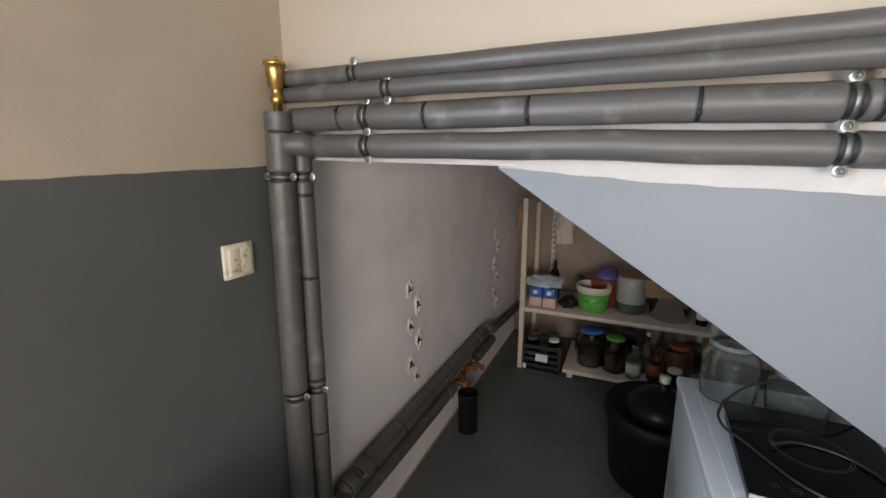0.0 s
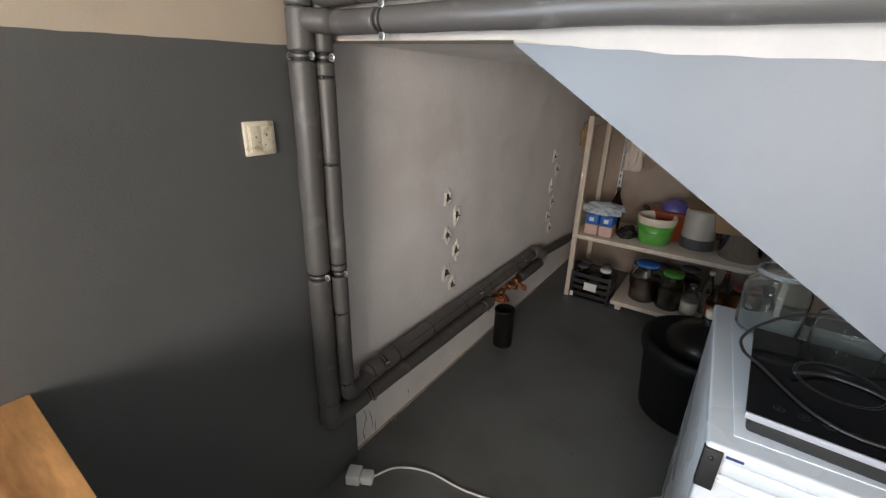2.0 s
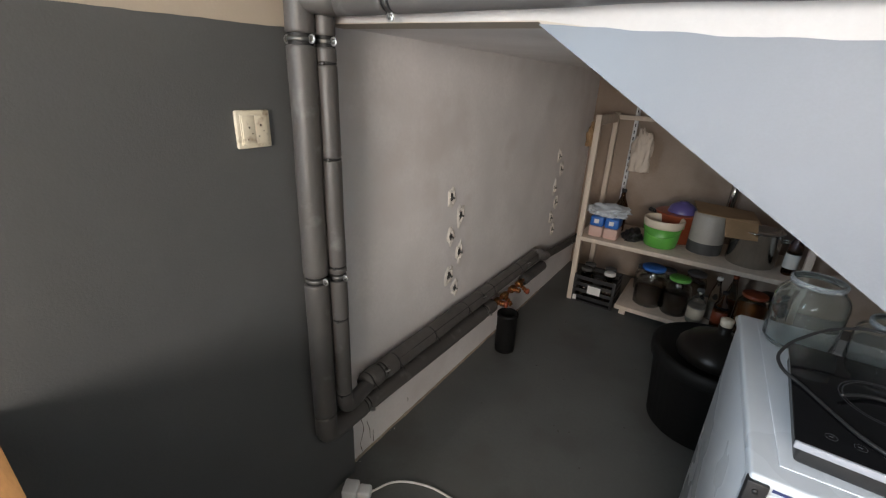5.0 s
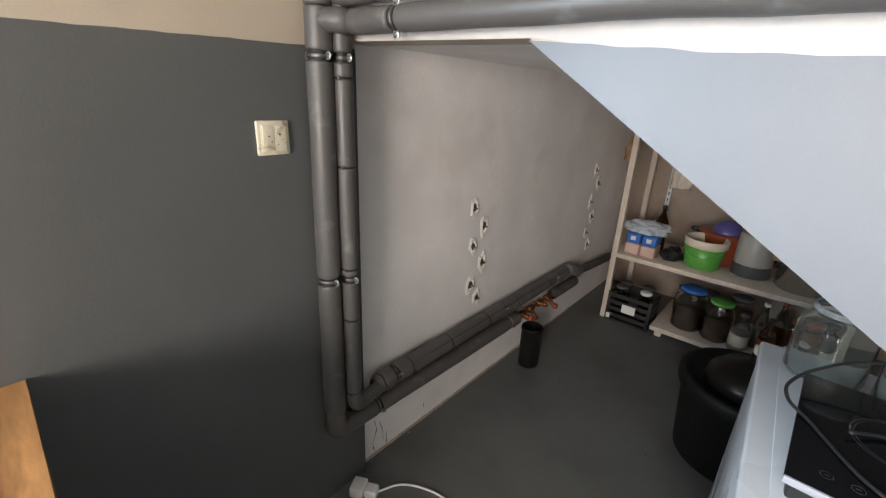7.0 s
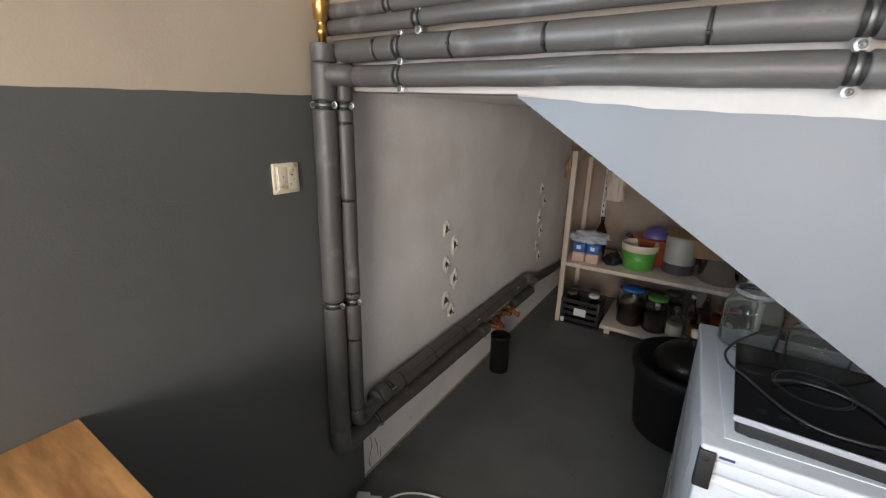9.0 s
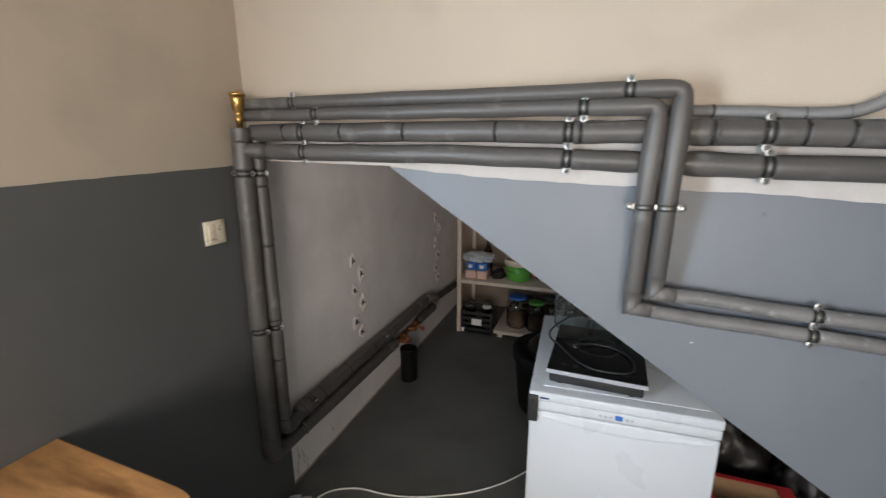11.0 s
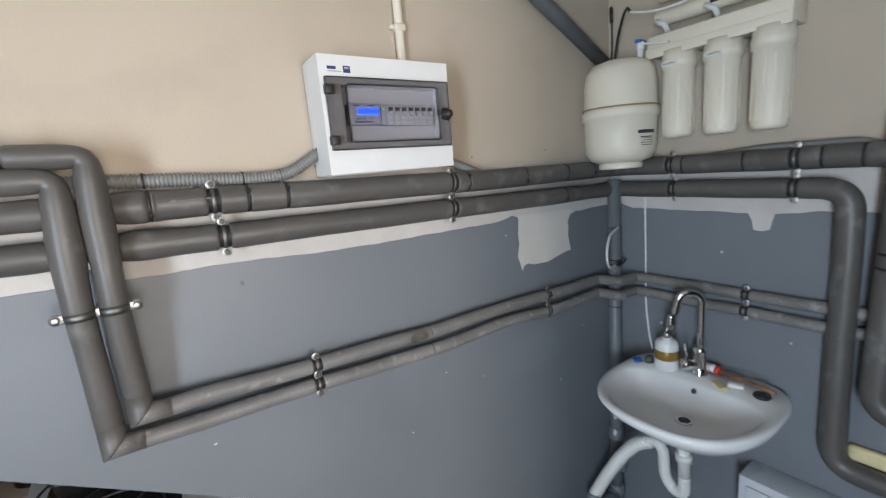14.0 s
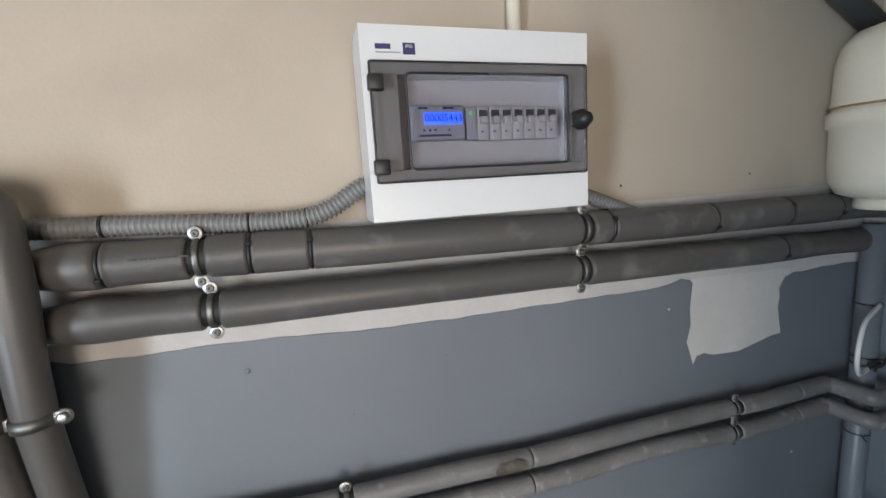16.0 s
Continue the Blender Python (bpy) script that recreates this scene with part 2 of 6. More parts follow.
def lathe(profile, at=(0, 0, 0), seg=32, bm=None, m=None):
    """A turned body: profile of (radius, height) from the bottom up; ends with radius 0 close it."""
    own = bmesh.new()
    rings = []
    for r, z in profile:
        if r < 1e-6:
            rings.append([own.verts.new((at[0], at[1], at[2] + z))])
        else:
            rings.append([own.verts.new((at[0] + r * math.cos(a), at[1] + r * math.sin(a), at[2] + z)) for a in (2 * math.pi * k / seg for k in range(seg))])
    for a, b in zip(rings, rings[1:]):
        for k in range(seg):
            q = [a[k % len(a)], a[(k + 1) % len(a)], b[(k + 1) % len(b)], b[k % len(b)]]
            q = list(dict.fromkeys(q))
            if len(q) > 2:
                own.faces.new(q)
    smooth(own, 35)
    if m is not None:
        bmesh.ops.transform(own, matrix=m, verts=own.verts)
    return own if bm is None else merge(bm, own)


def fillet(points, radius, steps=7):
    """A polyline with rounded corners. radius: one number, or one for each inner corner."""
    p = [Vector(q) for q in points]
    out = [p[0]]
    for i in range(1, len(p) - 1):
        r = radius if not isinstance(radius, (list, tuple)) else radius[i - 1]
        a, b = p[i - 1] - p[i], p[i + 1] - p[i]
        d = min(r, a.length * 0.49, b.length * 0.49)
        if d < 1e-5:
            out.append(p[i])
            continue
        s, e = p[i] + a.normalized() * d, p[i] + b.normalized() * d
        for k in range(steps + 1):
            t = k / steps
            out.append((1 - t) ** 2 * s + 2 * t * (1 - t) * p[i] + t * t * e)
    out.append(p[-1])
    return out


def resample(points, step):
    d = [0.0]
    for a, b in zip(points, points[1:]):
        d.append(d[-1] + (b - a).length)
    n = max(2, int(d[-1] / step) + 1)
    out, i = [], 0
    for k in range(n):
        s = d[-1] * k / (n - 1)
        while i < len(d) - 2 and d[i + 1] < s:
            i += 1
        t = (s - d[i]) / max(1e-9, d[i + 1] - d[i])
        out.append(points[i].lerp(points[i + 1], min(1, max(0, t))))
    return out


def tube(points, radius, seg=16, bm=None, caps=True):
    """A swept round body. radius: a number, or one for each point."""
    own = bmesh.new()
    p = [Vector(q) for q in points]
    n = len(p)
    rad = radius if isinstance(radius, (list, tuple)) else [radius] * n
    tang = [(p[min(i + 1, n - 1)] - p[max(i - 1, 0)]).normalized() for i in range(n)]
    ref = Vector((0, 0, 1)) if abs(tang[0].z) < 0.9 else Vector((1, 0, 0))
    u = (ref - tang[0] * ref.dot(tang[0])).normalized()
    rings = []
    for i in range(n):
        a = (p[i] - p[max(i - 1, 0)]).normalized() if i else tang[0]
        b = (p[min(i + 1, n - 1)] - p[i]).normalized() if i < n - 1 else tang[-1]
        side, grow = (b - a), 1 / max(0.5, math.cos(a.angle(b, 0) / 2)) - 1
        side = side.normalized() if side.length > 1e-6 else Vector((0, 0, 0))
        u = (u - tang[i] * u.dot(tang[i])).normalized()
        v = tang[i].cross(u)
        spokes = [rad[i] * (math.cos(w) * u + math.sin(w) * v) for w in (2 * math.pi * k / seg for k in range(seg))]
        rings.append([own.verts.new(p[i] + q + side * q.dot(side) * grow) for q in spokes])
    for a, b in zip(rings, rings[1:]):
        for k in range(seg):
            own.faces.new((a[k], a[(k + 1) % seg], b[(k + 1) % seg], b[k]))
    if caps:
        own.faces.new(rings[0][::-1])
        own.faces.new(rings[-1])
    smooth(own, 45)
    return own if bm is None else merge(bm, own)


def plate(outline, axis, at, depth, bm=None):
    """A flat polygon of (u, v) points, set out from a plane across axis ('x' or 'y') by depth."""
    own = bmesh.new()
    def put(u, v, w):
        return (w, u, v) if axis == "x" else (u, w, v)
    front = [own.verts.new(put(u, v, at)) for u, v in outline]
    back = [own.verts.new(put(u, v, at + depth)) for u, v in outline]
    n = len(outline)
    f1, f2 = own.faces.new(front), own.faces.new(back[::-1])
    for k in range(n):
        own.faces.new((front[k], back[k], back[(k + 1) % n], front[(k + 1) % n]))
    own.normal_update()
    bmesh.ops.triangulate(own, faces=[f1, f2])
    return own if bm is None else merge(bm, own)


def words(text, size, m, mat, name, parent, depth=0.0004):
    """Raised lettering in the built-in font, as a mesh."""
    cu = bpy.data.curves.new(name, "FONT")
    cu.body, cu.size, cu.extrude, cu.align_x, cu.align_y = text, size, depth, "CENTER", "CENTER"
    tmp = new("tmp", cu)
    bpy.context.view_layer.update()
    me = bpy.data.meshes.new_from_object(tmp.evaluated_get(bpy.context.evaluated_depsgraph_get()))
    bpy.data.objects.remove(tmp)
    me.materials.clear()
    me.materials.append(mat)
    me.transform(m)
    ob = new(name, me)
    if parent:
        ob.parent = parent
    return ob


def rough_line(points, amp, step=0.03, seed=1.0):
    """A hand-cut line through (u, v) points, with small raggedness across v."""
    out = []
    for (a, b), (c, d) in zip(points, points[1:]):
        k = max(1, int(abs(c - a) / step))
        for i in range(k):
            t = i / k
            u = a + (c - a) * t
            out.append((u, b + (d - b) * t + amp * noise.noise((u * 23, seed, 0.3))))
    out.append(points[-1])
    return out


# ---- large structure ----
XA, XC, YB, YBACK, TOP = -0.655, 2.575, 1.175, -2.3, 2.6
SLOPE, X0, Z0 = 0.667, -0.05, 1.578


def under(x):
    """Height of the sloping edge under the stairs."""
    return Z0 - SLOPE * (x - X0)


X_FOOT = X0 + Z0 / SLOPE
floor = tagged(part("floor", box((-1.1, YBACK - 0.2, -0.12), (2.9, 4.2, 0.0)), FLOOR), "dark grey painted concrete floor", "floor", kind="structure")
ceiling = tagged(part("ceiling", box((-1.1, YBACK - 0.2, TOP), (2.9, 1.3, TOP + 0.12)), CEIL), "plain painted ceiling", "ceiling", kind="structure")

# side wall with the window behind the camera
WY0, WY1, WZ0, WZ1 = -1.15, -0.49, 0.66, 2.12
bm = box((-0.95, YBACK, 0), (XA, WY0, TOP))
box((-0.95, WY1, 0), (XA, 1.235, TOP), bm=bm)
box((-0.95, WY0, 0), (XA, WY1, WZ0), bm=bm)
box((-0.95, WY0, WZ1), (XA, WY1, TOP), bm=bm)
wall_west = tagged(part("wall_west", bm, CREAM), "cream plastered side wall with grey painted lower half", "wall", kind="structure")
line = rough_line([(YBACK + 0.01, 1.55), (0.4, 1.556), (1.0, 1.572), (1.2345, 1.58)], 0.0025, seed=4)
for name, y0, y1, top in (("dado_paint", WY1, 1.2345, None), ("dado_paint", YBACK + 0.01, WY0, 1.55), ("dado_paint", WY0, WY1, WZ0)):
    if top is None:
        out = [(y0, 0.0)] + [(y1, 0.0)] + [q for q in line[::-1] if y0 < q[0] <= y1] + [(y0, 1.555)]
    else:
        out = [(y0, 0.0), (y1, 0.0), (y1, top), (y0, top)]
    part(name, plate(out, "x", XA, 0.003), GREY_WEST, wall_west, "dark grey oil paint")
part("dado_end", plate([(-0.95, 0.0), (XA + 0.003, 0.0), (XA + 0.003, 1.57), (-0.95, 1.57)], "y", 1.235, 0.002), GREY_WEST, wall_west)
window_1 = thing("window_1", "assumed white framed window, out of view in the side wall", "window", (XA - 0.2, -0.82, WZ0), kind="structure")
for a, b in (((-0.86, WY0, WZ0), (-0.80, WY0 + 0.06, WZ1)), ((-0.86, WY1 - 0.06, WZ0), (-0.80, WY1, WZ1)), ((-0.86, WY0 + 0.06, WZ0), (-0.80, WY1 - 0.06, WZ0 + 0.06)),
             ((-0.86, WY0 + 0.06, WZ1 - 0.06), (-0.80, WY1 - 0.06, WZ1))):
    place(part("window_frame", box(a, b, 0.004), PLASTIC), window_1)
pane = place(part("pane", box((-0.835, WY0 + 0.06, WZ0 + 0.06), (-0.829, WY1 - 0.06, WZ1 - 0.06)), PANE), window_1)
pane.visible_shadow = False

# under-stair side wall, set back from the room's side wall, and the back of the store
wall_store = tagged(part("wall_store", box((-0.95, 1.237, 0), (-0.69, 4.1, 1.75)), BARE), "whitewashed rough store wall with plugged holes", "wall", kind="structure")
tagged(part("wall_store_back", box((-0.69, 4.0, 0), (2.75, 4.15, 1.75)), TAN), "dirty tan wall at the back of the store, darkened for shade", "wall", kind="structure")

# main wall, its lower edge following the stairs
bm = plate([(XA, 1.592), (X0, Z0), (X_FOOT, 0.0), (2.75, 0.0), (2.75, TOP), (XA, TOP)], "y", YB, 0.10)
wall_north = tagged(part("wall_north", bm, CREAM), "cream wall with grey painted dado following the stair slope", "wall", kind="structure")
top = rough_line([(X0, 1.5745), (0.30, 1.545), (0.69, 1.531), (0.76, 1.538), (0.80, 1.526), (1.09, 1.519), (1.3, 1.505), (1.90, 1.500), (1.965, 1.513), (1.99, 1.508)], 0.003, 0.02, 2)
patch = [(1.998, 1.50), (1.992, 1.44), (1.996, 1.40), (1.985, 1.358), (1.996, 1.33), (2.007, 1.295), (2.018, 1.316), (2.041, 1.321), (2.07, 1.311), (2.103, 1.309), (2.15, 1.306),
         (2.214, 1.319), (2.26, 1.329), (2.291, 1.331), (2.285, 1.36), (2.276, 1.40), (2.281, 1.43), (2.276, 1.45), (2.294, 1.478), (2.33, 1.488)]
rest = rough_line([(2.36, 1.484), (2.42, 1.490), (XC - 0.002, 1.488)], 0.003, 0.02, 6)
out = top + patch + rest + [(XC - 0.002, 0.0), (X_FOOT + 0.004, 0.0)]
part("dado_paint", plate(out, "y", YB, -0.003), GREY, wall_north, "dark grey oil paint")
part("white_band", plate([(XA + 0.003, 1.594), (X0, Z0 + 0.002), (0.3, 1.53), (0.7, 1.515), (1.2, 1.50), (1.98, 1.49), (XC - 0.002, 1.475), (XC - 0.002, 1.70), (1.5, 1.70), (0.95, 1.72), (XA + 0.003, 1.715)], "y", YB, -0.0009), STRIP, wall_north, "white unpainted strip behind the pipes")
part("filler_patch", plate([(1.98, 1.51), (1.98, 1.29), (2.31, 1.29), (2.31, 1.50)], "y", YB, -0.0012), PATCH, wall_north, "bare white filler patch")

# stair underside above the store
bm = bmesh.new()
v = [bm.verts.new(c) for c in ((X0, 1.28, Z0 + 0.004), (X_FOOT, 1.28, 0.004), (X_FOOT, 4.0, 0.004), (X0, 4.0, Z0 + 0.004))]
w = [bm.verts.new(c) for c in ((X0, 1.28, Z0 + 0.15), (X_FOOT, 1.28, 0.15), (X_FOOT, 4.0, 0.15), (X0, 4.0, Z0 + 0.15))]
bm.faces.new(v), bm.faces.new(w)
for k in range(4):
    bm.faces.new((v[k], v[(k + 1) % 4], w[(k + 1) % 4], w[k]))
tagged(part("stair_soffit", bm, SOFFIT), "sloping underside of the staircase", "ceiling", kind="structure")
tagged(part("store_ceiling", box((-0.69, 1.28, 1.60), (X0, 4.0, 1.72)), BARE), "low ceiling of the store", "ceiling", kind="structure")

# wall with the washbasin
wall_east = tagged(part("wall_east", box((XC, YBACK, 0), (2.75, 1.30, TOP)), CREAM), "cream wall with grey painted dado behind the washbasin", "wall", kind="structure")
edge = rough_line([(YBACK + 0.01, 1.478), (0.44, 1.478), (0.565, 1.466), (0.572, 1.44), (0.578, 1.412), (0.60, 1.405), (0.626, 1.407), (0.632, 1.44), (0.645, 1.466), (0.9, 1.472), (1.07, 1.474),
                   (1.12, 1.492), (1.171, 1.494)], 0.003, 0.02, 9)
part("white_band", plate([(0.10, 1.395), (1.171, 1.395), (1.171, 1.66), (0.5, 1.66), (0.10, 1.62)], "x", XC, -0.0012), STRIP, wall_east, "white unpainted strip behind the pipes")
part("dado_paint", plate([(YBACK + 0.01, 0.0)] + edge + [(1.171, 0.0)], "x", XC, -0.003), GREY, wall_east, "dark grey oil paint")

# wall behind the camera, grey to cut bounce, with an assumed unseen window
bm = box((XA, YBACK - 0.2, 0), (0.42, YBACK, TOP))
box((1.54, YBACK - 0.2, 0), (XC, YBACK, TOP), bm=bm)
box((0.42, YBACK - 0.2, 0), (1.54, YBACK, 0.9), bm=bm)
box((0.42, YBACK - 0.2, 2.05), (1.54, YBACK, TOP), bm=bm)
tagged(part("wall_south", bm, GREY), "unseen plain grey wall with an assumed window", "wall", kind="structure")
assumed_window = thing("assumed_window", "assumed white framed window, out of view", "window", (0.98, YBACK - 0.1, 0.9), kind="structure")
for a, b in (((0.42, YBACK - 0.13, 0.9), (0.48, YBACK - 0.07, 2.05)), ((1.48, YBACK - 0.13, 0.9), (1.54, YBACK - 0.07, 2.05)), ((0.48, YBACK - 0.13, 0.9), (1.48, YBACK - 0.07, 0.96)),
             ((0.48, YBACK - 0.13, 1.99), (1.48, YBACK - 0.07, 2.05))):
    place(part("window_frame", box(a, b, 0.004), PLASTIC), assumed_window)
pane = place(part("pane", box((0.48, YBACK - 0.103, 0.96), (1.48, YBACK - 0.097, 1.99)), PANE), assumed_window)
pane.visible_shadow = False
# unseen wall, added to keep side window light off the washbasin wall
tagged(part("wall_partition", box((1.56, YBACK, 0), (1.66, -0.26, TOP)), CREAM), "unseen cream wall added to block window light", "wall", kind="structure")


# ---- pipes ----
def put(name, bm, mat, parent, label=""):
    return place(part(name, bm, mat, None, label), parent)


def arc_of(dense, where):
    """Index of the sample of a dense path that lies nearest to a place."""
    w = Vector(where)
    return min(range(len(dense)), key=lambda i: (dense[i] - w).length)


def clamp(parent, at, along, ears, r, width=0.009, wall=None):
    """A zinc pipe clamp: a band round the pipe, with screwed ears on both sides."""
    a, e = Vector(along).normalized(), Vector(ears).normalized()
    c = Vector(at)
    body = put("clamp", tube([c - a * width / 2, c - a * width / 2.4, c + a * width / 2.4, c + a * width / 2], [r * 0.90, r * 0.93, r * 0.93, r * 0.90], 20), BAND, parent, "zinc-plated pipe clamp")
    out = a.cross(e)
    if wall is not None and out.dot(Vector(wall)) > 0:
        out = -out
    m3 = Matrix((a, e, out)).transposed().to_4x4()
    for sgn in (1, -1):
        m = Matrix.Translation(c + e * sgn * (r + 0.0045) + out * r * 0.15) @ m3
        ear = part("clamp_ear", lathe([(0, -0.002), (0.0098, -0.002), (0.0105, -0.0015), (0.0105, 0.0005), (0.0098, 0.001), (0, 0.001)], seg=18, m=m), ZINC)
        ear.parent = body
        screw = part("screw", lathe([(0, 0.0005), (0.0062, 0.0005), (0.0062, 0.0018), (0.0045, 0.0030), (0.0018, 0.0032), (0.0018, 0.0018), (0, 0.0018)], seg=12, m=m), BAND)
        screw.parent = body
    return body


def pipe(name, label, points, r, bend, mat, clamps=(), ties=(), cuts=(), ears=(0, 0, 1), wall=(0, 1, 0), wobble=0.0012, seg=18, pinch=(), r_end=None, seed=0.0):
    """An insulated pipe: foam sleeves cut at clamps, ties and joints, over a dark core."""
    t = thing(name, label, "pipe", points[0], group="insulated heating pipes")
    d = resample(fillet(points, bend), 0.008)
    d = [q + Vector((noise.noise(q * 5 + Vector((seed, 0, 0))), noise.noise(q * 5 + Vector((seed, 7, 0))), noise.noise(q * 5 + Vector((seed, 0, 9))))) * wobble for q in d]
    n = len(d)
    rad = []
    for i, q in enumerate(d):
        k = r + ((r_end or r) - r) * i / (n - 1)
        k *= 1 + 0.02 * noise.noise(q * 14 + Vector((seed, 3, 1)))
        for where, size, reach in pinch:
            k *= 1 - size * math.exp(-((q - Vector(where)).length / reach) ** 2)
        rad.append(k)
    marks = [(arc_of(d, c), 1) for c in clamps] + [(arc_of(d, c), 0) for c in ties] + [(arc_of(d, c), 2) for c in cuts]
    marks.sort()
    start, before, gap = 0, 3, {0: 0.0024, 1: 0.0125, 2: 0.0012}
    put("core", tube(d[1:-1:2], [x * 0.84 for x in rad[1:-1:2]], 12), GAP, t, "dark gap between foam sleeves")
    for stop, kind in marks + [(n - 1, 3)]:
        a, b = start, stop
        if b - a >= 2:
            pts, rr = d[a:b + 1], list(rad[a:b + 1])
            first, last = pts[0], pts[-1]
            g0 = 0.0 if a == 0 else gap[before]
            g1 = 0.0 if kind == 3 else gap[kind]
            d0, d1 = (pts[1] - pts[0]).normalized(), (pts[-1] - pts[-2]).normalized()
            keep = [(q, k) for q, k in zip(pts, rr) if (q - first).length > g0 + 0.0055 and (q - last).length > g1 + 0.0055]
            pts = [first + d0 * g0, first + d0 * (g0 + 0.0016), first + d0 * (g0 + 0.005)] + [q for q, k in keep] + [last - d1 * (g1 + 0.005), last - d1 * (g1 + 0.0016), last - d1 * g1]
            rr = [rr[0] * (1 if a == 0 else 0.90), rr[0] * 0.965, rr[0]] + [k for q, k in keep] + [rr[-1], rr[-1] * 0.965, rr[-1] * (1 if kind == 3 else 0.90)]
            put("foam_sleeve", tube(pts, rr, seg), mat, t)
        if kind == 1:
            along = d[min(stop + 1, n - 1)] - d[stop - 1]
            clamp(t, d[stop], along, ears, rad[stop], wall=wall)
            start = stop
        elif kind == 0:
            along = (d[min(stop + 1, n - 1)] - d[stop - 1]).normalized()
            tie = put("cable_tie", tube([d[stop] - along * 0.0024, d[stop] + along * 0.0024], rad[stop] * 0.985, seg), BLACK, t, "black cable tie")
            side = Vector((0.45, -0.75, 0.5 * math.sin(stop * 1.7)))
            side = (side - along * side.dot(along)).normalized()
            m3 = Matrix((along, along.cross(side), side)).transposed().to_4x4()
            head = part("tie_head", box((-0.004, -0.004, -0.002), (0.004, 0.004, 0.004), 0.001, m=Matrix.Translation(d[stop] + side * rad[stop]) @ m3), BLACK)
            head.parent = tie
            start = stop
        else:
            start = stop
        before = kind
    return t


Y3, X3 = 1.128, 2.528
DUST = "grey foam insulated heating pipe fixed along the wall"
# the two thin pipes that drop to the low run
pipe("heating_pipe", "thin grey foam insulated pipe turning down the wall",
     [(-0.64, 1.115, 1.792), (0.40, 1.108, 1.786), (0.806, 1.078, 1.782), (0.797, 1.078, 1.50), (0.797, 1.112, 1.292)], 0.0192, [0.04, 0.020, 0.06], FOAM, r_end=0.0246, cuts=[(0.797, 1.078, 1.487)],
     pinch=[((0.800, 1.078, 1.775), 0.16, 0.022), ((0.797, 1.078, 1.655), -0.16, 0.075)], clamps=[(-0.385, 1.115, 1.79), (0.681, 1.1, 1.783)], seed=1, wobble=0.002)
pipe("heating_pipe", "thin grey foam insulated pipe turning down the wall",
     [(-0.62, 1.115, 1.752), (0.40, 1.10, 1.746), (0.752, 1.072, 1.742), (0.743, 1.075, 1.50), (0.741, 1.112, 1.242)], 0.0198, [0.04, 0.020, 0.06], FOAM, r_end=0.0246, cuts=[(0.743, 1.075, 1.487)],
     pinch=[((0.746, 1.073, 1.735), 0.16, 0.022), ((0.743, 1.075, 1.615), -0.18, 0.075)], clamps=[(-0.29, 1.115, 1.75), (0.575, 1.095, 1.744)], seed=2, wobble=0.002)
# twin clamp on the two drops
twin = thing("pipe_clamp", "zinc double clamp holding two vertical pipes", "clamp", (0.77, 1.10, 1.487))
for x in (0.743, 0.797):
    put("band", tube([(x, 1.077, 1.479), (x, 1.077, 1.495)], 0.0250, 20), BAND, twin)
for a, b in ((0.708, 0.724), (0.762, 0.778), (0.816, 0.832)):
    put("strap", box((a, 1.072, 1.479), (b, 1.077, 1.496), 0.002), ZINC, twin)
for x in (0.708, 0.832):
    put("strap_end", lathe([(0, 0), (0.0095, 0), (0.0105, 0.001), (0.0105, 0.004), (0, 0.004)], seg=20, m=pose(x, 1.0765, 1.4875, 90, 0, 0)), ZINC, twin)
for x in (0.708, 0.832):
    put("screw", lathe([(0, 0), (0.007, 0), (0.007, 0.004), (0.004, 0.006), (0, 0.005)], seg=12, m=pose(x, 1.072, 1.4875, 90, 0, 0)), ZINC, twin)
put("standoff", box((0.765, 1.077, 1.481), (0.775, YB - 0.002, 1.494)), ZINC, twin)

back = thing("conduit_tube", "thin grey painted tube behind the drops", "conduit", (0.772, 1.158, 1.4))
put("tube", tube([(0.772, 1.158, 1.56), (0.772, 1.158, 1.215)], 0.0105, 12), GREY, back)

# the two thick pipes, wall to wall and round the corner
ties3 = [(-0.43, Y3, 1.69), (-0.20, Y3, 1.69), (0.03, Y3, 1.688), (0.325, Y3, 1.684), (0.565, Y3, 1.68), (0.885, Y3, 1.676), (1.078, Y3, 1.673), (1.165, Y3, 1.671), (1.728, Y3, 1.66),
         (1.985, Y3, 1.656), (2.2, Y3, 1.652), (2.36, Y3, 1.65), (X3, 0.835, 1.645), (X3, 0.645, 1.645), (X3, 0.445, 1.645), (X3, 0.355, 1.645)]
pipe("heating_pipe", DUST, [(-0.585, Y3, 1.692), (0.2, Y3, 1.688), (1.0, Y3, 1.675), (1.9, Y3, 1.655), (X3, Y3, 1.648), (X3, 0.298, 1.643)], 0.0305, [0.02, 0.02, 0.02, 0.06], FOAM, r_end=0.0355,
     clamps=[(-0.362, Y3, 1.69), (0.535, Y3, 1.68), (1.010, Y3, 1.675), (1.672, Y3, 1.661), (X3, 0.885, 1.646), (X3, 0.508, 1.644)], ties=ties3, seg=22,
     pinch=[((0.66, Y3, 1.68), 0.08, 0.05), ((0.775, Y3, 1.68), 0.30, 0.040), ((0.865, Y3, 1.677), -0.08, 0.035)], seed=3, wobble=0.0025)
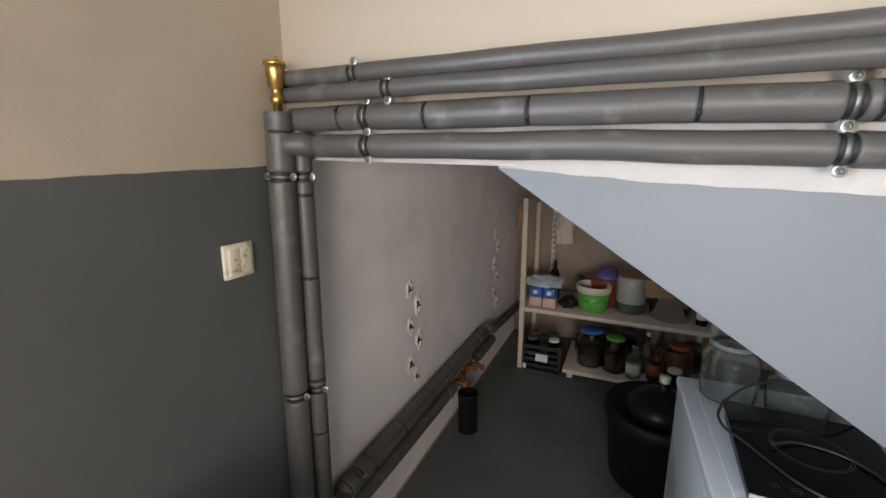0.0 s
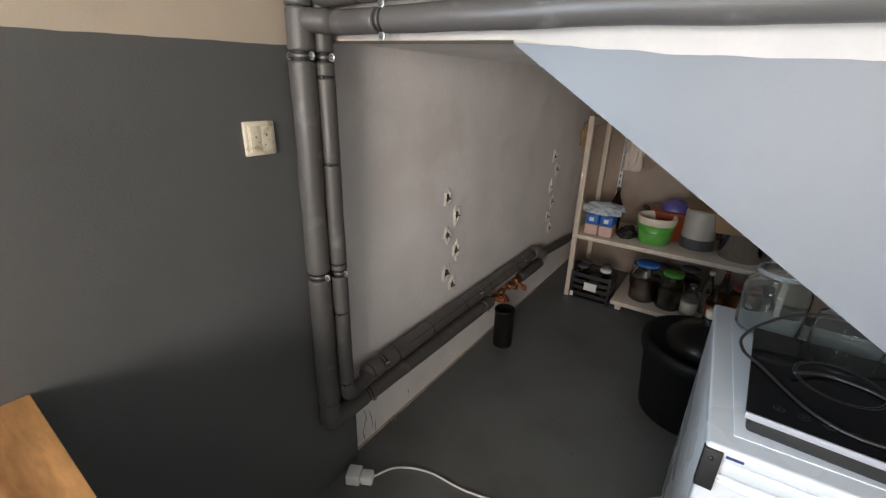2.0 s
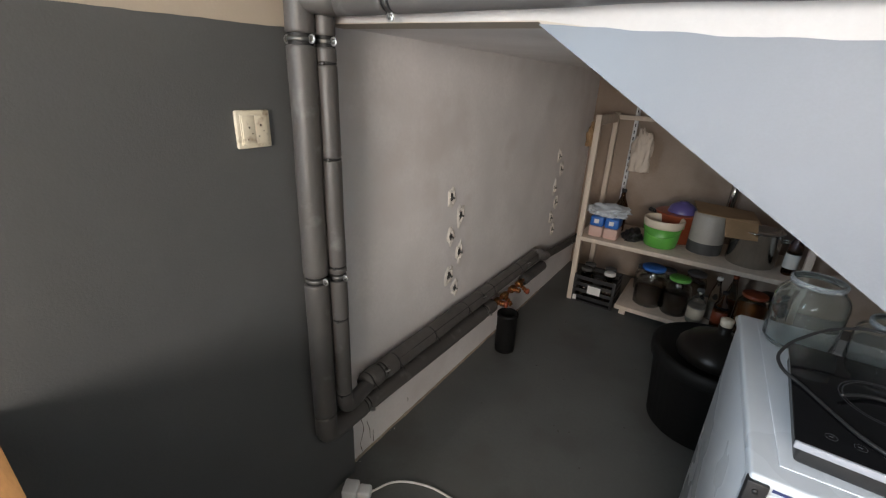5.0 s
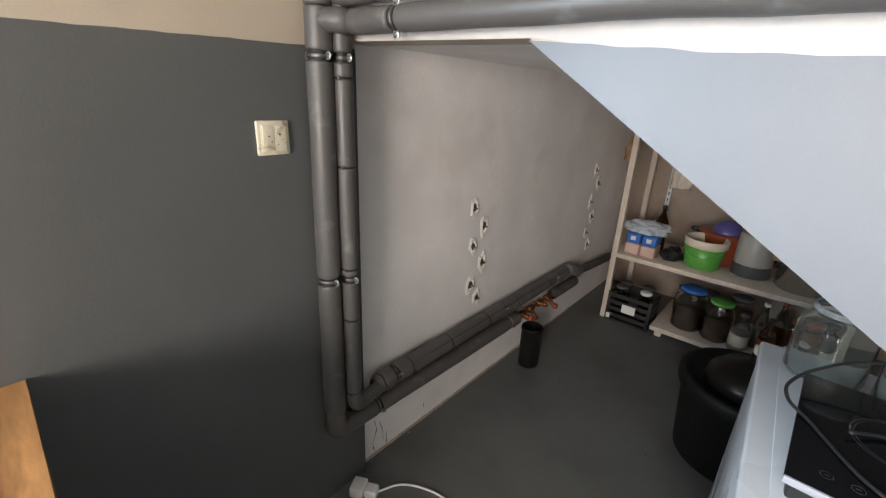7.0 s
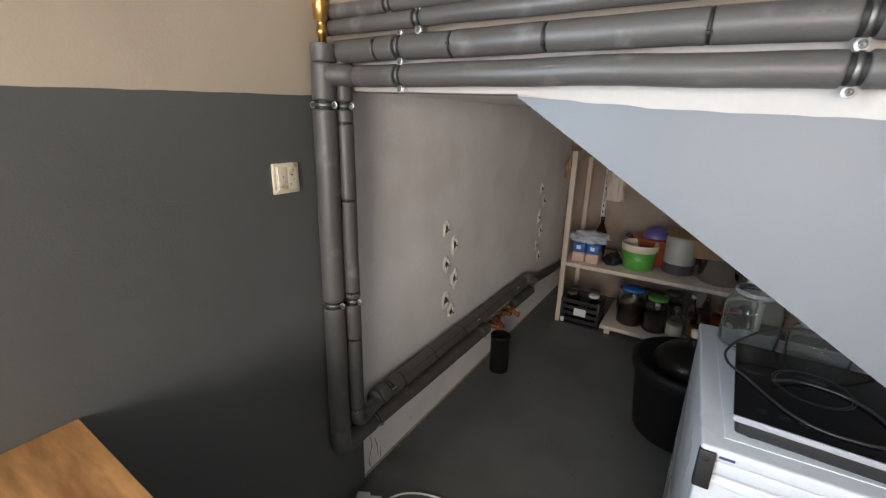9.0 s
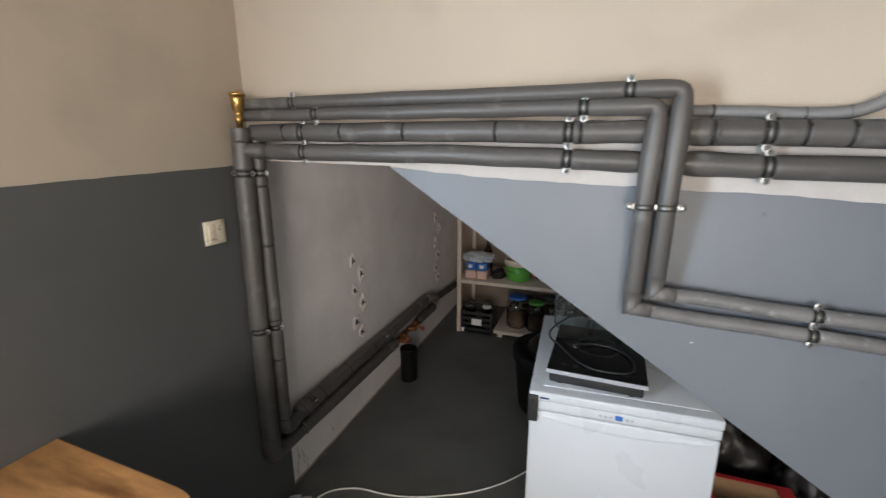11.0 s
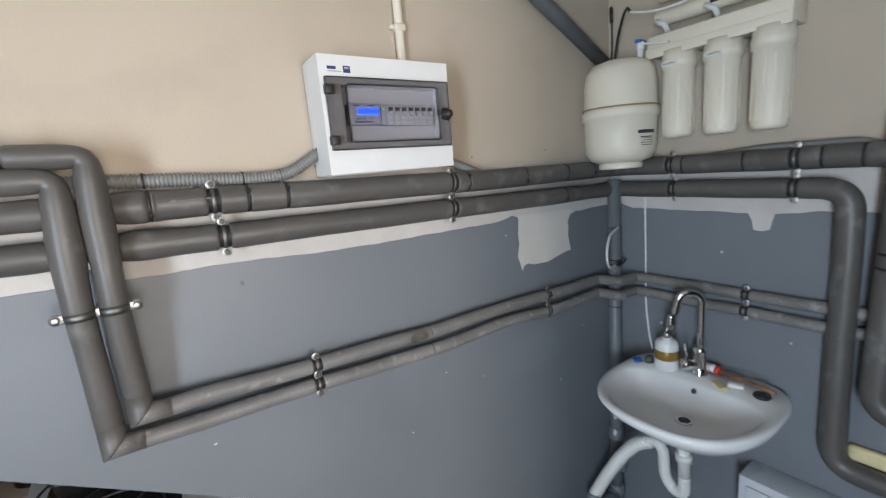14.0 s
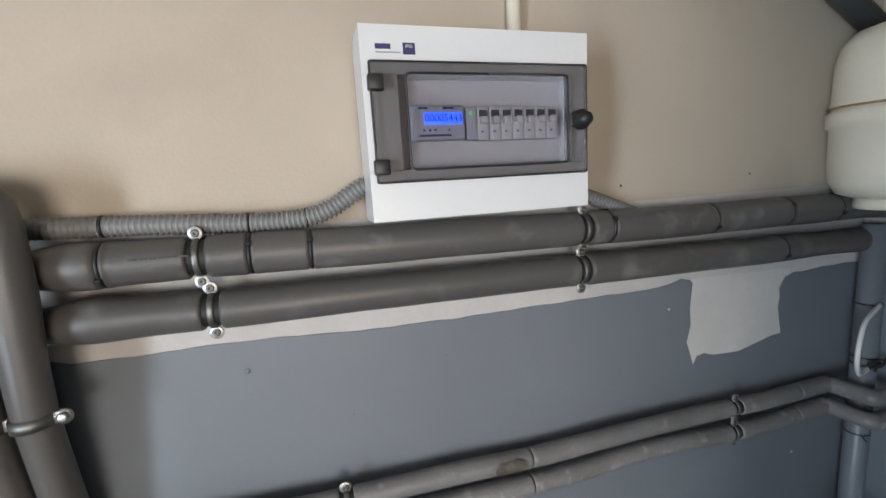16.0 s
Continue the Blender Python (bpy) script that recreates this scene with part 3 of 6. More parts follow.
pipe("heating_pipe", DUST, [(-0.585, Y3, 1.626), (0.2, Y3, 1.618), (1.0, Y3, 1.594), (1.9, Y3, 1.574), (X3, Y3, 1.560), (X3, 0.372, 1.552), (X3, 0.366, 0.672), (X3, -0.9, 0.66)], 0.0285,
     [0.02, 0.02, 0.02, 0.06, 0.07, 0.07], FOAM, r_end=0.036,
     clamps=[(-0.36, Y3, 1.626), (0.533, Y3, 1.607), (1.016, Y3, 1.594), (1.668, Y3, 1.58), (X3, 0.87, 1.556), (X3, 0.508, 1.553), (X3, 0.135, 0.668)],
     ties=[(2.19, Y3, 1.567)], seg=22, pinch=[((0.60, Y3, 1.60), 0.06, 0.05), ((0.775, Y3, 1.60), 0.30, 0.042), ((0.870, Y3, 1.597), -0.10, 0.045), ((2.35, Y3, 1.565), 0.12, 0.10)], seed=4, wobble=0.0025)

# corner risers by the side wall, running on into the store
PX, PY = -0.612, 1.085
riser = pipe("heating_riser", "thick grey foam insulated riser with brass air vent", [(PX + 0.012, PY, 1.708), (PX, PY, 1.0), (PX - 0.006, PY, 0.335), (-0.630, 1.30, 0.318), (-0.626, 2.30, 0.300)],
             0.0345, [0.0, 0.03, 0.05], FOAM, r_end=0.038, clamps=[(PX + 0.01, PY, 1.55), (PX, PY, 0.925), (-0.630, 1.275, 0.322), (-0.627, 2.20, 0.302)], ears=(1, 0.1, 0), wall=(0, 1, 0), cuts=[(PX, PY, 0.43), (PX, PY, 1.66)], seg=22, seed=5)
put("branch_sleeve", tube(fillet([(PX + 0.01, PY, 1.628), (PX + 0.05, PY + 0.01, 1.63), (-0.52, Y3, 1.626)], 0.02), 0.029, 18), FOAM, riser)
bm = lathe([(0, 0), (0.011, 0), (0.011, 0.022), (0.016, 0.024), (0.016, 0.040), (0.012, 0.044), (0.012, 0.058), (0.019, 0.064), (0.0225, 0.10), (0.0225, 0.112), (0.027, 0.113), (0.027, 0.122), (0.0, 0.124)],
           (PX + 0.013, PY, 1.705), 20)
vent = put("air_vent", bm, BRASS, riser, "brass automatic air vent")
cap = part("vent_cap", lathe([(0, 0), (0.005, 0), (0.005, 0.008), (0, 0.009)], (PX + 0.025, PY - 0.005, 1.828), 10), BRASS)
cap.parent = vent
pipe("heating_riser", "slimmer grey foam insulated riser", [(-0.578, 1.135, 1.675), (-0.582, 1.14, 0.9), (-0.588, 1.145, 0.415), (-0.626, 1.30, 0.405), (-0.632, 2.75, 0.405)], 0.0265, [0.0, 0.05, 0.05], FOAM,
     r_end=0.0265, clamps=[(-0.58, 1.137, 1.55), (-0.582, 1.14, 0.925)], ties=[(-0.58, 1.137, 1.50), (-0.58, 1.138, 1.27), (-0.582, 1.14, 0.955), (-0.585, 1.142, 0.775), (-0.588, 1.145, 0.49)],
     ears=(1, 0.1, 0), seed=6)
outer = pipe("heating_pipe", "thick dusty foam sleeves tied round a low pipe", [(-0.632, 1.275, 0.412), (-0.634, 1.6, 0.410), (-0.636, 2.93, 0.408)], 0.041, 0.0, FOAM_OLD,
             ties=[(-0.632, 1.30, 0.41), (-0.634, 1.45, 0.41), (-0.634, 1.70, 0.41), (-0.635, 1.99, 0.408), (-0.635, 2.26, 0.408), (-0.636, 2.62, 0.408), (-0.636, 2.88, 0.408)],
             clamps=[(-0.633, 1.375, 0.41), (-0.635, 2.14, 0.408), (-0.636, 2.72, 0.408)], ears=(1, 0, 0.7), wall=(-1, 0, 0), pinch=[((-0.632, 1.262, 0.412), 0.36, 0.028)], seed=7, wobble=0.003)
seam = [(-0.635 + 0.0412 * 0.76, y, 0.410 + 0.0412 * 0.65 + 0.004 * noise.noise((y * 4, 5, 0))) for y in (1.32 + 0.03 * k for k in range(53))]
put("seam", tube(seam, 0.0016, 6), GAP, outer, "dark slit along the sleeve")
for y in (1.30, 1.45, 1.70, 1.99, 2.26, 2.62, 2.88):
    tail = [(-0.635 + 0.042 * 0.92, y, 0.41 + 0.042 * 0.25), (-0.582, y + 0.004, 0.406), (-0.576, y + 0.008, 0.392)]
    put("tie_tail", tube(tail, 0.0016, 6), BLACK, outer)
put("end_wrap", tube([(-0.636, 2.90, 0.408), (-0.636, 2.94, 0.406), (-0.634, 3.02, 0.385), (-0.632, 3.10, 0.352), (-0.632, 3.14, 0.34)], [0.042, 0.043, 0.039, 0.034, 0.029], 18), FOAM_DUSTY, outer, "dusty film wrapped round the sleeve end")
pipe("heating_pipe", "dark low pipe running to the back of the store", [(-0.632, 3.10, 0.350), (-0.630, 3.40, 0.318), (-0.628, 3.995, 0.272)], 0.027, 0.1, FOAM_DARK, clamps=[(-0.629, 3.66, 0.297)], ears=(1, 0, 0), seed=8)
pipe("heating_pipe", "short dark sleeve beyond the copper valves", [(-0.628, 2.74, 0.294), (-0.628, 3.06, 0.290)], 0.035, 0.0, FOAM_DARK, seed=9)
valve = thing("valve_set", "copper and brass valves joining a low pipe", "valve", (-0.62, 2.55, 0.26))
put("pipe_stub", tube([(-0.626, 2.28, 0.300), (-0.628, 2.76, 0.294)], 0.011, 14), COPPER, valve)
for y, dz in ((2.36, 0.02), (2.46, -0.03), (2.57, 0.02), (2.67, -0.02)):
    put("fitting", tube([(-0.627, y - 0.026, 0.297), (-0.627, y - 0.022, 0.297), (-0.627, y + 0.022, 0.297), (-0.627, y + 0.026, 0.297)], [0.015, 0.021, 0.021, 0.015], 8), DIRTY_BRASS, valve)
    put("valve_stem", tube([(-0.625, y, 0.297), (-0.570, y - 0.01, 0.285 + dz)], 0.011, 12), DIRTY_BRASS, valve)
    for k in range(3):
        u = 0.30 + 0.28 * k
        q = Vector((-0.625, y, 0.297)).lerp(Vector((-0.570, y - 0.01, 0.285 + dz)), u)
        put("nut_ring", tube([q - Vector((0.003, 0, 0)), q + Vector((0.003, 0, 0))], 0.0165, 12), COPPER, valve)
for y, dz in ((2.36, 0.02), (2.67, -0.02)):
    put("valve_cap", lathe([(0, 0), (0.016, 0), (0.018, 0.004), (0.018, 0.016), (0.012, 0.020), (0, 0.020)], seg=14, m=pose(-0.570, y - 0.01, 0.285 + dz, 0, 90, 0)), RUST, valve, "dull red plastic cap")

# low pair along the wall and round the basin corner, with mitred foam at the start
for k, (xs, zs, run) in enumerate(((0.797, 1.242, ((0.93, 1.231), (1.20, 1.215), (1.57, 1.199), (1.87, 1.199), (2.12, 1.188))), (0.741, 1.190, ((0.92, 1.171), (1.20, 1.158), (1.57, 1.139), (1.87, 1.143), (2.12, 1.126))))):
    zc, zd = run[-1][1] - 0.004, (1.183, 1.119)[k]
    low = pipe("heating_pipe", "dusty thin grey pipe in scuffed foam low on the wall", [(xs + 0.05, 1.117, zs - 0.006)] + [(x, 1.132, z) for x, z in run] + [(2.42, 1.138, zc), (2.43, 1.045, zc), (2.548, 1.040, zc - 0.002),
         (2.548, 0.2, zd - 0.002), (2.548, -0.9, zd - 0.004)], 0.0204, [0.05, 0.05, 0.05, 0.05, 0.05, 0.006, 0.006, 0.006, 0.05], FOAM_DUSTY,
         clamps=[(1.18, 1.132, zs - 0.028), (2.089, 1.132, zc), (2.548, 0.628, zd)], cuts=[(2.43, 1.138, zc), (1.55, 1.132, zc), (2.3, 1.138, zc)], seg=16, seed=10 + k, wobble=0.0028)
    put("mitre_core", tube([(xs, 1.112, zs + 0.05), (xs, 1.112, zs), (xs + 0.05, 1.117, zs - 0.005)], [0.018, 0.018, 0.0165], 14), GAP, low)
    for ends, radii, mat, side in (([(xs + 0.0005, 1.112, zs + 0.052), (xs, 1.112, zs - 0.04)], [0.0245, 0.0240], FOAM, 1), ([(xs - 0.04, 1.109, zs + 0.004), (xs + 0.052, 1.117, zs - 0.006)], [0.0236, 0.0206], FOAM_DUSTY, -1)):
        bm = tube(ends, radii, 24)
        bmesh.ops.bisect_plane(bm, geom=bm.verts[:] + bm.edges[:] + bm.faces[:], plane_co=(xs - side * 0.0007, 1.112, zs + side * 0.0007), plane_no=(side, 0, -side), clear_outer=True)
        put("mitre_joint", bm, mat, low, "mitred foam corner")

# right-hand riser with its brass vent
riser2 = pipe("heating_riser", "thick grey foam insulated riser with brass air vent", [(2.505, 0.272, 1.745), (2.505, 0.276, 1.3), (2.508, 0.282, 0.905), (2.51, -0.9, 0.88)], 0.0325, [0.0, 0.07], FOAM, r_end=0.041,
              cuts=[(2.505, 0.274, 1.565)], ties=[(2.505, 0.275, 1.375), (2.505, 0.275, 1.335)], ears=(0, 1, 0), wall=(1, 0, 0), seg=22, seed=14)
vent = put("air_vent", lathe([(0, 0), (0.0175, 0), (0.0195, 0.035), (0.0195, 0.042), (0.025, 0.043), (0.025, 0.054), (0, 0.056)], (2.505, 0.272, 1.744), 20), BRASS, riser2, "brass automatic air vent")
cap = part("vent_cap", lathe([(0, 0), (0.006, 0), (0.006, 0.009), (0, 0.010)], (2.502, 0.274, 1.800), 10), BRASS)
cap.parent = vent


def print_row(parent_label, x0, x1, y, z, dz):
    """A row of faint unreadable print along a foam sleeve."""
    t = thing("sleeve_print", parent_label, "print", (x0, y, z))
    x = x0
    while x < x1:
        w = 0.004 + 0.007 * random.random()
        put("print_bar", box((x, y, z + dz * (x - x0)), (x + w, y + 0.002, z + dz * (x - x0) + 0.0022)), PRINT_DIM, t)
        x += w + 0.003 + 0.004 * random.random()


print_row("faint dark print on a pipe sleeve", 0.925, 1.000, Y3 - 0.0335, 1.683, -0.01)
print_row("faint dark print on a pipe sleeve", 0.575, 0.640, Y3 - 0.0315, 1.700, -0.01)
print_row("faint dark print on a pipe sleeve", -0.18, -0.02, 1.0945, 1.748, -0.01)
print_row("faint dark print on a pipe sleeve", 0.02, 0.26, Y3 - 0.0285, 1.628, -0.02)
print_row("faint dark print on a pipe sleeve", 0.36, 0.50, Y3 - 0.0310, 1.690, -0.012)
tape = thing("tape_patch", "old brown tape stuck on a low pipe", "tape", (1.50, 1.13, 1.2))
TX, TY, TZ, TR = 1.497, 1.132, 1.2035, 0.0212
rows = []
bm = bmesh.new()
for i in range(13):
    x = TX - 0.034 + 0.068 * i / 12
    a0 = 0.9 + 0.25 * noise.noise((x * 60, 2, 0)) + 0.5 * abs(i / 6 - 1) ** 3
    a1 = 2.35 + 0.3 * noise.noise((x * 55, 9, 0)) - 0.5 * abs(i / 6 - 1) ** 3
    rows.append([bm.verts.new((x, TY - TR * math.sin(a0 + (a1 - a0) * k / 8), TZ + TR * math.cos(a0 + (a1 - a0) * k / 8))) for k in range(9)])
for ra, rb in zip(rows, rows[1:]):
    for k in range(8):
        bm.faces.new((ra[k], rb[k], rb[k + 1], ra[k + 1]))
bmesh.ops.solidify(bm, geom=bm.faces[:], thickness=0.0009)
put("tape", smooth(bm, 60), TAPE, tape)

# ---- switch ----
switch = thing("light_switch", "ivory double light switch with stains on the grey wall", "switch", (XA + 0.003, 0.963, 1.347))
put("plate", box((XA + 0.003, 0.919, 1.304), (XA + 0.013, 1.007, 1.390), 0.004), IVORY, switch)
put("rocker_frame", box((XA + 0.012, 0.929, 1.3125), (XA + 0.0145, 0.999, 1.3815), 0.001), IVORY, switch)
for a, b in ((0.9320, 0.9638), (0.9642, 0.9960)):
    put("rocker", box((XA + 0.013, a, 1.3155), (XA + 0.0175, b, 1.3785), 0.001), IVORY, switch)
for y, z, r in ((0.948, 1.352, 0.0022), (0.955, 1.338, 0.0016), (0.978, 1.356, 0.0028), (0.972, 1.331, 0.0018), (0.985, 1.343, 0.0014), (0.942, 1.325, 0.0014)):
    put("dirt_spot", plate([(y + r * (1 + 0.5 * noise.noise((k, y * 90, 0.5))) * math.cos(2 * math.pi * k / 9), z + r * math.sin(2 * math.pi * k / 9)) for k in range(9)], "x", XA + 0.0175, 0.0003), TAPE_DARK, switch)

# ---- workbench ----
bench = thing("workbench", "worn wooden bench top against the grey wall", "table", (-0.38, 0.05, 0))
bm = bmesh.new()
outl = fillet([(-0.650, 0.402, 0), (-0.11, 0.385, 0), (-0.10, -0.35, 0), (-0.650, -0.35, 0)], [0.10, 0.05])
lo = [bm.verts.new((q.x, q.y, 0.878)) for q in outl]
hi = [bm.verts.new((q.x, q.y, 0.907)) for q in outl]
bm.faces.new(lo[::-1]), bm.faces.new(hi)
for k in range(len(lo)):
    bm.faces.new((lo[k], lo[(k + 1) % len(lo)], hi[(k + 1) % len(hi)], hi[k]))
put("tabletop", bm, WOOD, bench)
# Unseen closed panels, added to block light under the bench top.
put("back_panel", box((-0.645, 0.355, 0.0), (-0.125, 0.373, 0.878), 0.002), PALE_WOOD, bench)
put("side_panel", box((-0.125, -0.33, 0.0), (-0.107, 0.373, 0.878), 0.002), PALE_WOOD, bench)
put("front_panel", box((-0.645, -0.33, 0.0), (-0.125, -0.312, 0.878), 0.002), PALE_WOOD, bench)
put("inner_shelf", box((-0.645, -0.312, 0.42), (-0.125, 0.355, 0.438)), PALE_WOOD, bench)


# ---- fridge ----
fridge = thing("fridge", "white undercounter freezer standing under the stairs", "fridge", (0.75, 1.48, 0))
FX0, FX1, FY0, FY1 = 0.461, 1.040, 1.138, 1.823
put("body", box((FX0 + 0.006, FY0 + 0.055, 0.02), (FX1 - 0.006, FY1, 0.812), 0.006), WHITE, fridge)
bm = box((FX0, FY0, 0.812), (FX1, FY1, 0.846), 0.007, seg=3)
top = put("top_panel", bm, WHITE, fridge)
put("top_inset", box((FX0 + 0.045, FY0 + 0.045, 0.8455), (FX1 - 0.03, FY1 - 0.02, 0.8488), 0.0028), WHITE, fridge)
door = put("door", box((FX0 + 0.003, FY0 + 0.006, 0.05), (FX1 - 0.003, FY0 + 0.05, 0.772), 0.008, seg=3), WHITE, fridge)
fascia = put("fascia", box((FX0 + 0.003, FY0 + 0.004, 0.777), (FX1 - 0.003, FY0 + 0.05, 0.811), 0.004), WHITE, fridge)
put("display", box((0.735, FY0 + 0.002, 0.786), (0.757, FY0 + 0.006, 0.803), 0.001), BLUE, fridge, "small dark display")
for x in (0.690, 0.706, 0.722, 0.772, 0.786):
    put("button", box((x - 0.004, FY0 + 0.002, 0.7905), (x + 0.004, FY0 + 0.006, 0.7965), 0.001), LCD_FRAME, fridge)
put("hinge_bracket", box((FX0 - 0.002, FY0 - 0.007, 0.736), (FX0 + 0.031, FY0 + 0.012, 0.834), 0.002), BLACK, fridge, "black plastic hinge bracket")
put("hinge_pin", lathe([(0, 0), (0.005, 0), (0.005, 0.003), (0, 0.003)], seg=10, m=pose(FX0 + 0.013, FY0 - 0.007, 0.816, 90, 0, 0)), BLACK, fridge)
put("brand_mark", box((FX0 + 0.036, FY0 - 0.0006, 0.8225), (FX0 + 0.066, FY0 + 0.001, 0.829)), INK_BLUE, fridge)
for x in (FX0 + 0.04, FX1 - 0.04):
    for y in (FY0 + 0.09, FY1 - 0.05):
        put("foot", lathe([(0, 0), (0.018, 0), (0.018, 0.021), (0, 0.021)], (x, y, 0), 12), BLACK, fridge)
put("plinth", box((FX0 + 0.02, FY0 + 0.06, 0.012), (FX1 - 0.02, FY0 + 0.075, 0.06)), BLACK, fridge)
arc = [(FX0 + 0.025 + 0.53 * k / 24, 0.757 - 0.030 * math.sin(math.pi * k / 24) ** 0.8) for k in range(25)]
bm = bmesh.new()
rows = [[bm.verts.new((x, FY0 + 0.0070 - depth, z + (0.762 - z) * u)) for x, z in arc] for u, depth in ((0.0, 0.0), (0.06, 0.0035), (0.16, 0.0050), (0.45, 0.0036), (0.85, 0.0012), (1.0, 0.0))]
for ra, rb in zip(rows, rows[1:]):
    for k in range(24):
        bm.faces.new((ra[k], ra[k + 1], rb[k + 1], rb[k]))
put("door_grip", smooth(bm, 60), WHITE, fridge, "shallow curved grip moulded in the door")

# it stands slightly askew, turned about its front corner
fridge.matrix_world = pose(FX0, FY0, 0, 0, 0, 2.4) @ Matrix.Translation((-FX0, -FY0, 0)) @ Matrix.Translation((0.75, 1.48, 0))

# ---- induction hob ----
HM = pose(0.672, 1.373, 0.8485, 0, 0, -2)
hob = thing("induction_hob", "portable black glass induction hob on the fridge", "hob", (0.672, 1.373, 0.8485))
put("body", box((-0.148, -0.185, 0.012), (0.148, 0.188, 0.058), 0.008, m=HM), BLACK, hob)
put("glass_top", box((-0.157, -0.195, 0.058), (0.157, 0.196, 0.066), 0.002, m=HM), BLACK_GLASS, hob)
put("front_trim", box((-0.157, -0.201, 0.0525), (0.157, -0.1955, 0.0665), 0.0012, m=HM), LCD_FRAME, hob, "pale grey front trim")
for x in (-0.115, 0.115):
    for y in (-0.15, 0.15):
        put("foot", lathe([(0, 0), (0.014, 0), (0.012, 0.013), (0, 0.013)], seg=12, m=HM @ Matrix.Translation((x, y, 0))), BLACK, hob)
bm = bmesh.new()
for r in (0.072, 0.078):
    ring = lathe([(r, 0.0661), (r + 0.0012, 0.0664), (r + 0.0024, 0.0661)], (0, 0.03, 0), 40)
    merge(bm, ring)
bmesh.ops.transform(bm, matrix=HM, verts=bm.verts)
put("zone_ring", bm, PRINT_DIM, hob, "printed cooking zone ring")
for k, x in enumerate((-0.105, -0.066, -0.028, 0.012, 0.052, 0.092)):
    bm = lathe([(0.0085, 0.0658), (0.0089, 0.0663), (0.0093, 0.0658)], (x, -0.148, 0), 18)
    box((x - 0.003, -0.1485, 0.0658), (x + 0.003, -0.1475, 0.0664), bm=bm)
    bmesh.ops.transform(bm, matrix=HM, verts=bm.verts)
    put("touch_mark", bm, PRINT_PALE, hob, "pale touch key mark")

cord = thing("power_cord", "black power cord looped over the hob", "cable", (0.56, 1.55, 0.92))
pts = fillet([(0.90, 1.72, 0.90), (0.80, 1.63, 0.955), (0.724, 1.635, 0.970), (0.658, 1.640, 0.970), (0.581, 1.595, 0.960), (0.512, 1.510, 0.940), (0.488, 1.448, 0.928), (0.500, 1.400, 0.922), (0.529, 1.375, 0.9185),
              (0.571, 1.304, 0.9185), (0.608, 1.248, 0.9185), (0.66, 1.212, 0.9185), (0.745, 1.215, 0.9185), (0.785, 1.24, 0.9185), (0.79, 1.33, 0.9185), (0.74, 1.40, 0.9185), (0.65, 1.42, 0.9185), (0.59, 1.37, 0.9255)], 0.05, 8)
put("cord", tube(resample(pts, 0.008), 0.0036, 8), BLACK, cord)


# ---- glass jars on the fridge ----
def jar(name, label, at, r, h, neck, mat, lid=None, fill=None, level=0.0, group="jars", lid_label=""):
    t = thing(name, label, "jar", at, group=group)
    x, y, z = at
    w = 0.0035
    prof = [(0, 0), (r * 0.9, 0), (r, 0.012), (r, h * 0.68), (r * 0.93, h * 0.80), (neck, h * 0.90), (neck, h), (neck - w, h), (neck - w, h * 0.90), (r * 0.93 - w, h * 0.79), (r - w, h * 0.67), (r - w, 0.016),
            (r * 0.86, 0.008), (0, 0.008)]
    put("glass", lathe(prof, at, 32), mat, t)
    if not lid:
        put("rim", lathe([(neck - w - 0.0006, h - 0.012), (neck + 0.0006, h - 0.012), (neck + 0.002, h - 0.009), (neck + 0.002, h + 0.001), (neck, h + 0.003), (neck - w - 0.0006, h + 0.002)], at, 32), PET, t, "thick glass rim")
    if fill:
        put("contents", lathe([(0, 0.010), (r - 0.009, 0.014), (r - 0.006, 0.03), (r - 0.006, level), (0, level)], at, 24), fill, t)
    if lid:
        put("lid", lathe([(0, h - 0.012), (neck + 0.004, h - 0.012), (neck + 0.005, h - 0.004), (neck + 0.005, h + 0.006), (neck, h + 0.009), (0, h + 0.010)], at, 28), lid, t, lid_label)
    return t


jar("glass_jar", "large empty clear glass jar on the fridge", (0.563, 1.722, 0.8486), 0.079, 0.185, 0.058, CLEAR, group="jars on the fridge")
jar("glass_jar", "squat empty clear glass jar on the fridge", (0.728, 1.688, 0.8486), 0.076, 0.13, 0.055, CLEAR, group="jars on the fridge")


def sub_of(name, bm, mat, parent, label=""):
    """A part of a part, built in world places."""
    o = part(name, bm, mat, None, label)
    o.parent = parent
    return o


# ---- distribution box ----
BX0, BX1, BZ0, BZ1, BF = 1.262, 1.632, 1.711, 1.990, 1.052
dbox = thing("distribution_box", "white electrical distribution box with smoked door", "fuse box", (1.447, YB, 1.85))
bm = box((BX0 + 0.003, YB - 0.045, BZ0 - 0.003), (BX1 + 0.004, YB - 0.001, BZ1 + 0.004), 0.006)
put("back_box", bm, PLASTIC, dbox)
bm = bmesh.new()
IX0, IX1, IZ0, IZ1 = 1.312, 1.598, 1.786, 1.922
for a, b in (((BX0, BF, BZ0), (BX1, YB - 0.044, IZ0)), ((BX0, BF, IZ1), (BX1, YB - 0.044, BZ1)), ((BX0, BF, IZ0 - 0.001), (IX0, YB - 0.044, IZ1 + 0.001)), ((IX1, BF, IZ0 - 0.001), (BX1, YB - 0.044, IZ1 + 0.001))):
    box(a, b, 0.0, bm=bm)
bmesh.ops.remove_doubles(bm, verts=bm.verts, dist=0.0002)
put("cover", bm, PLASTIC, dbox)
put("recess", box((IX0 - 0.002, BF + 0.032, IZ0 - 0.002), (IX1 + 0.002, BF + 0.036, IZ1 + 0.002)), BREAKER, dbox)
bm = bmesh.new()
rings = []
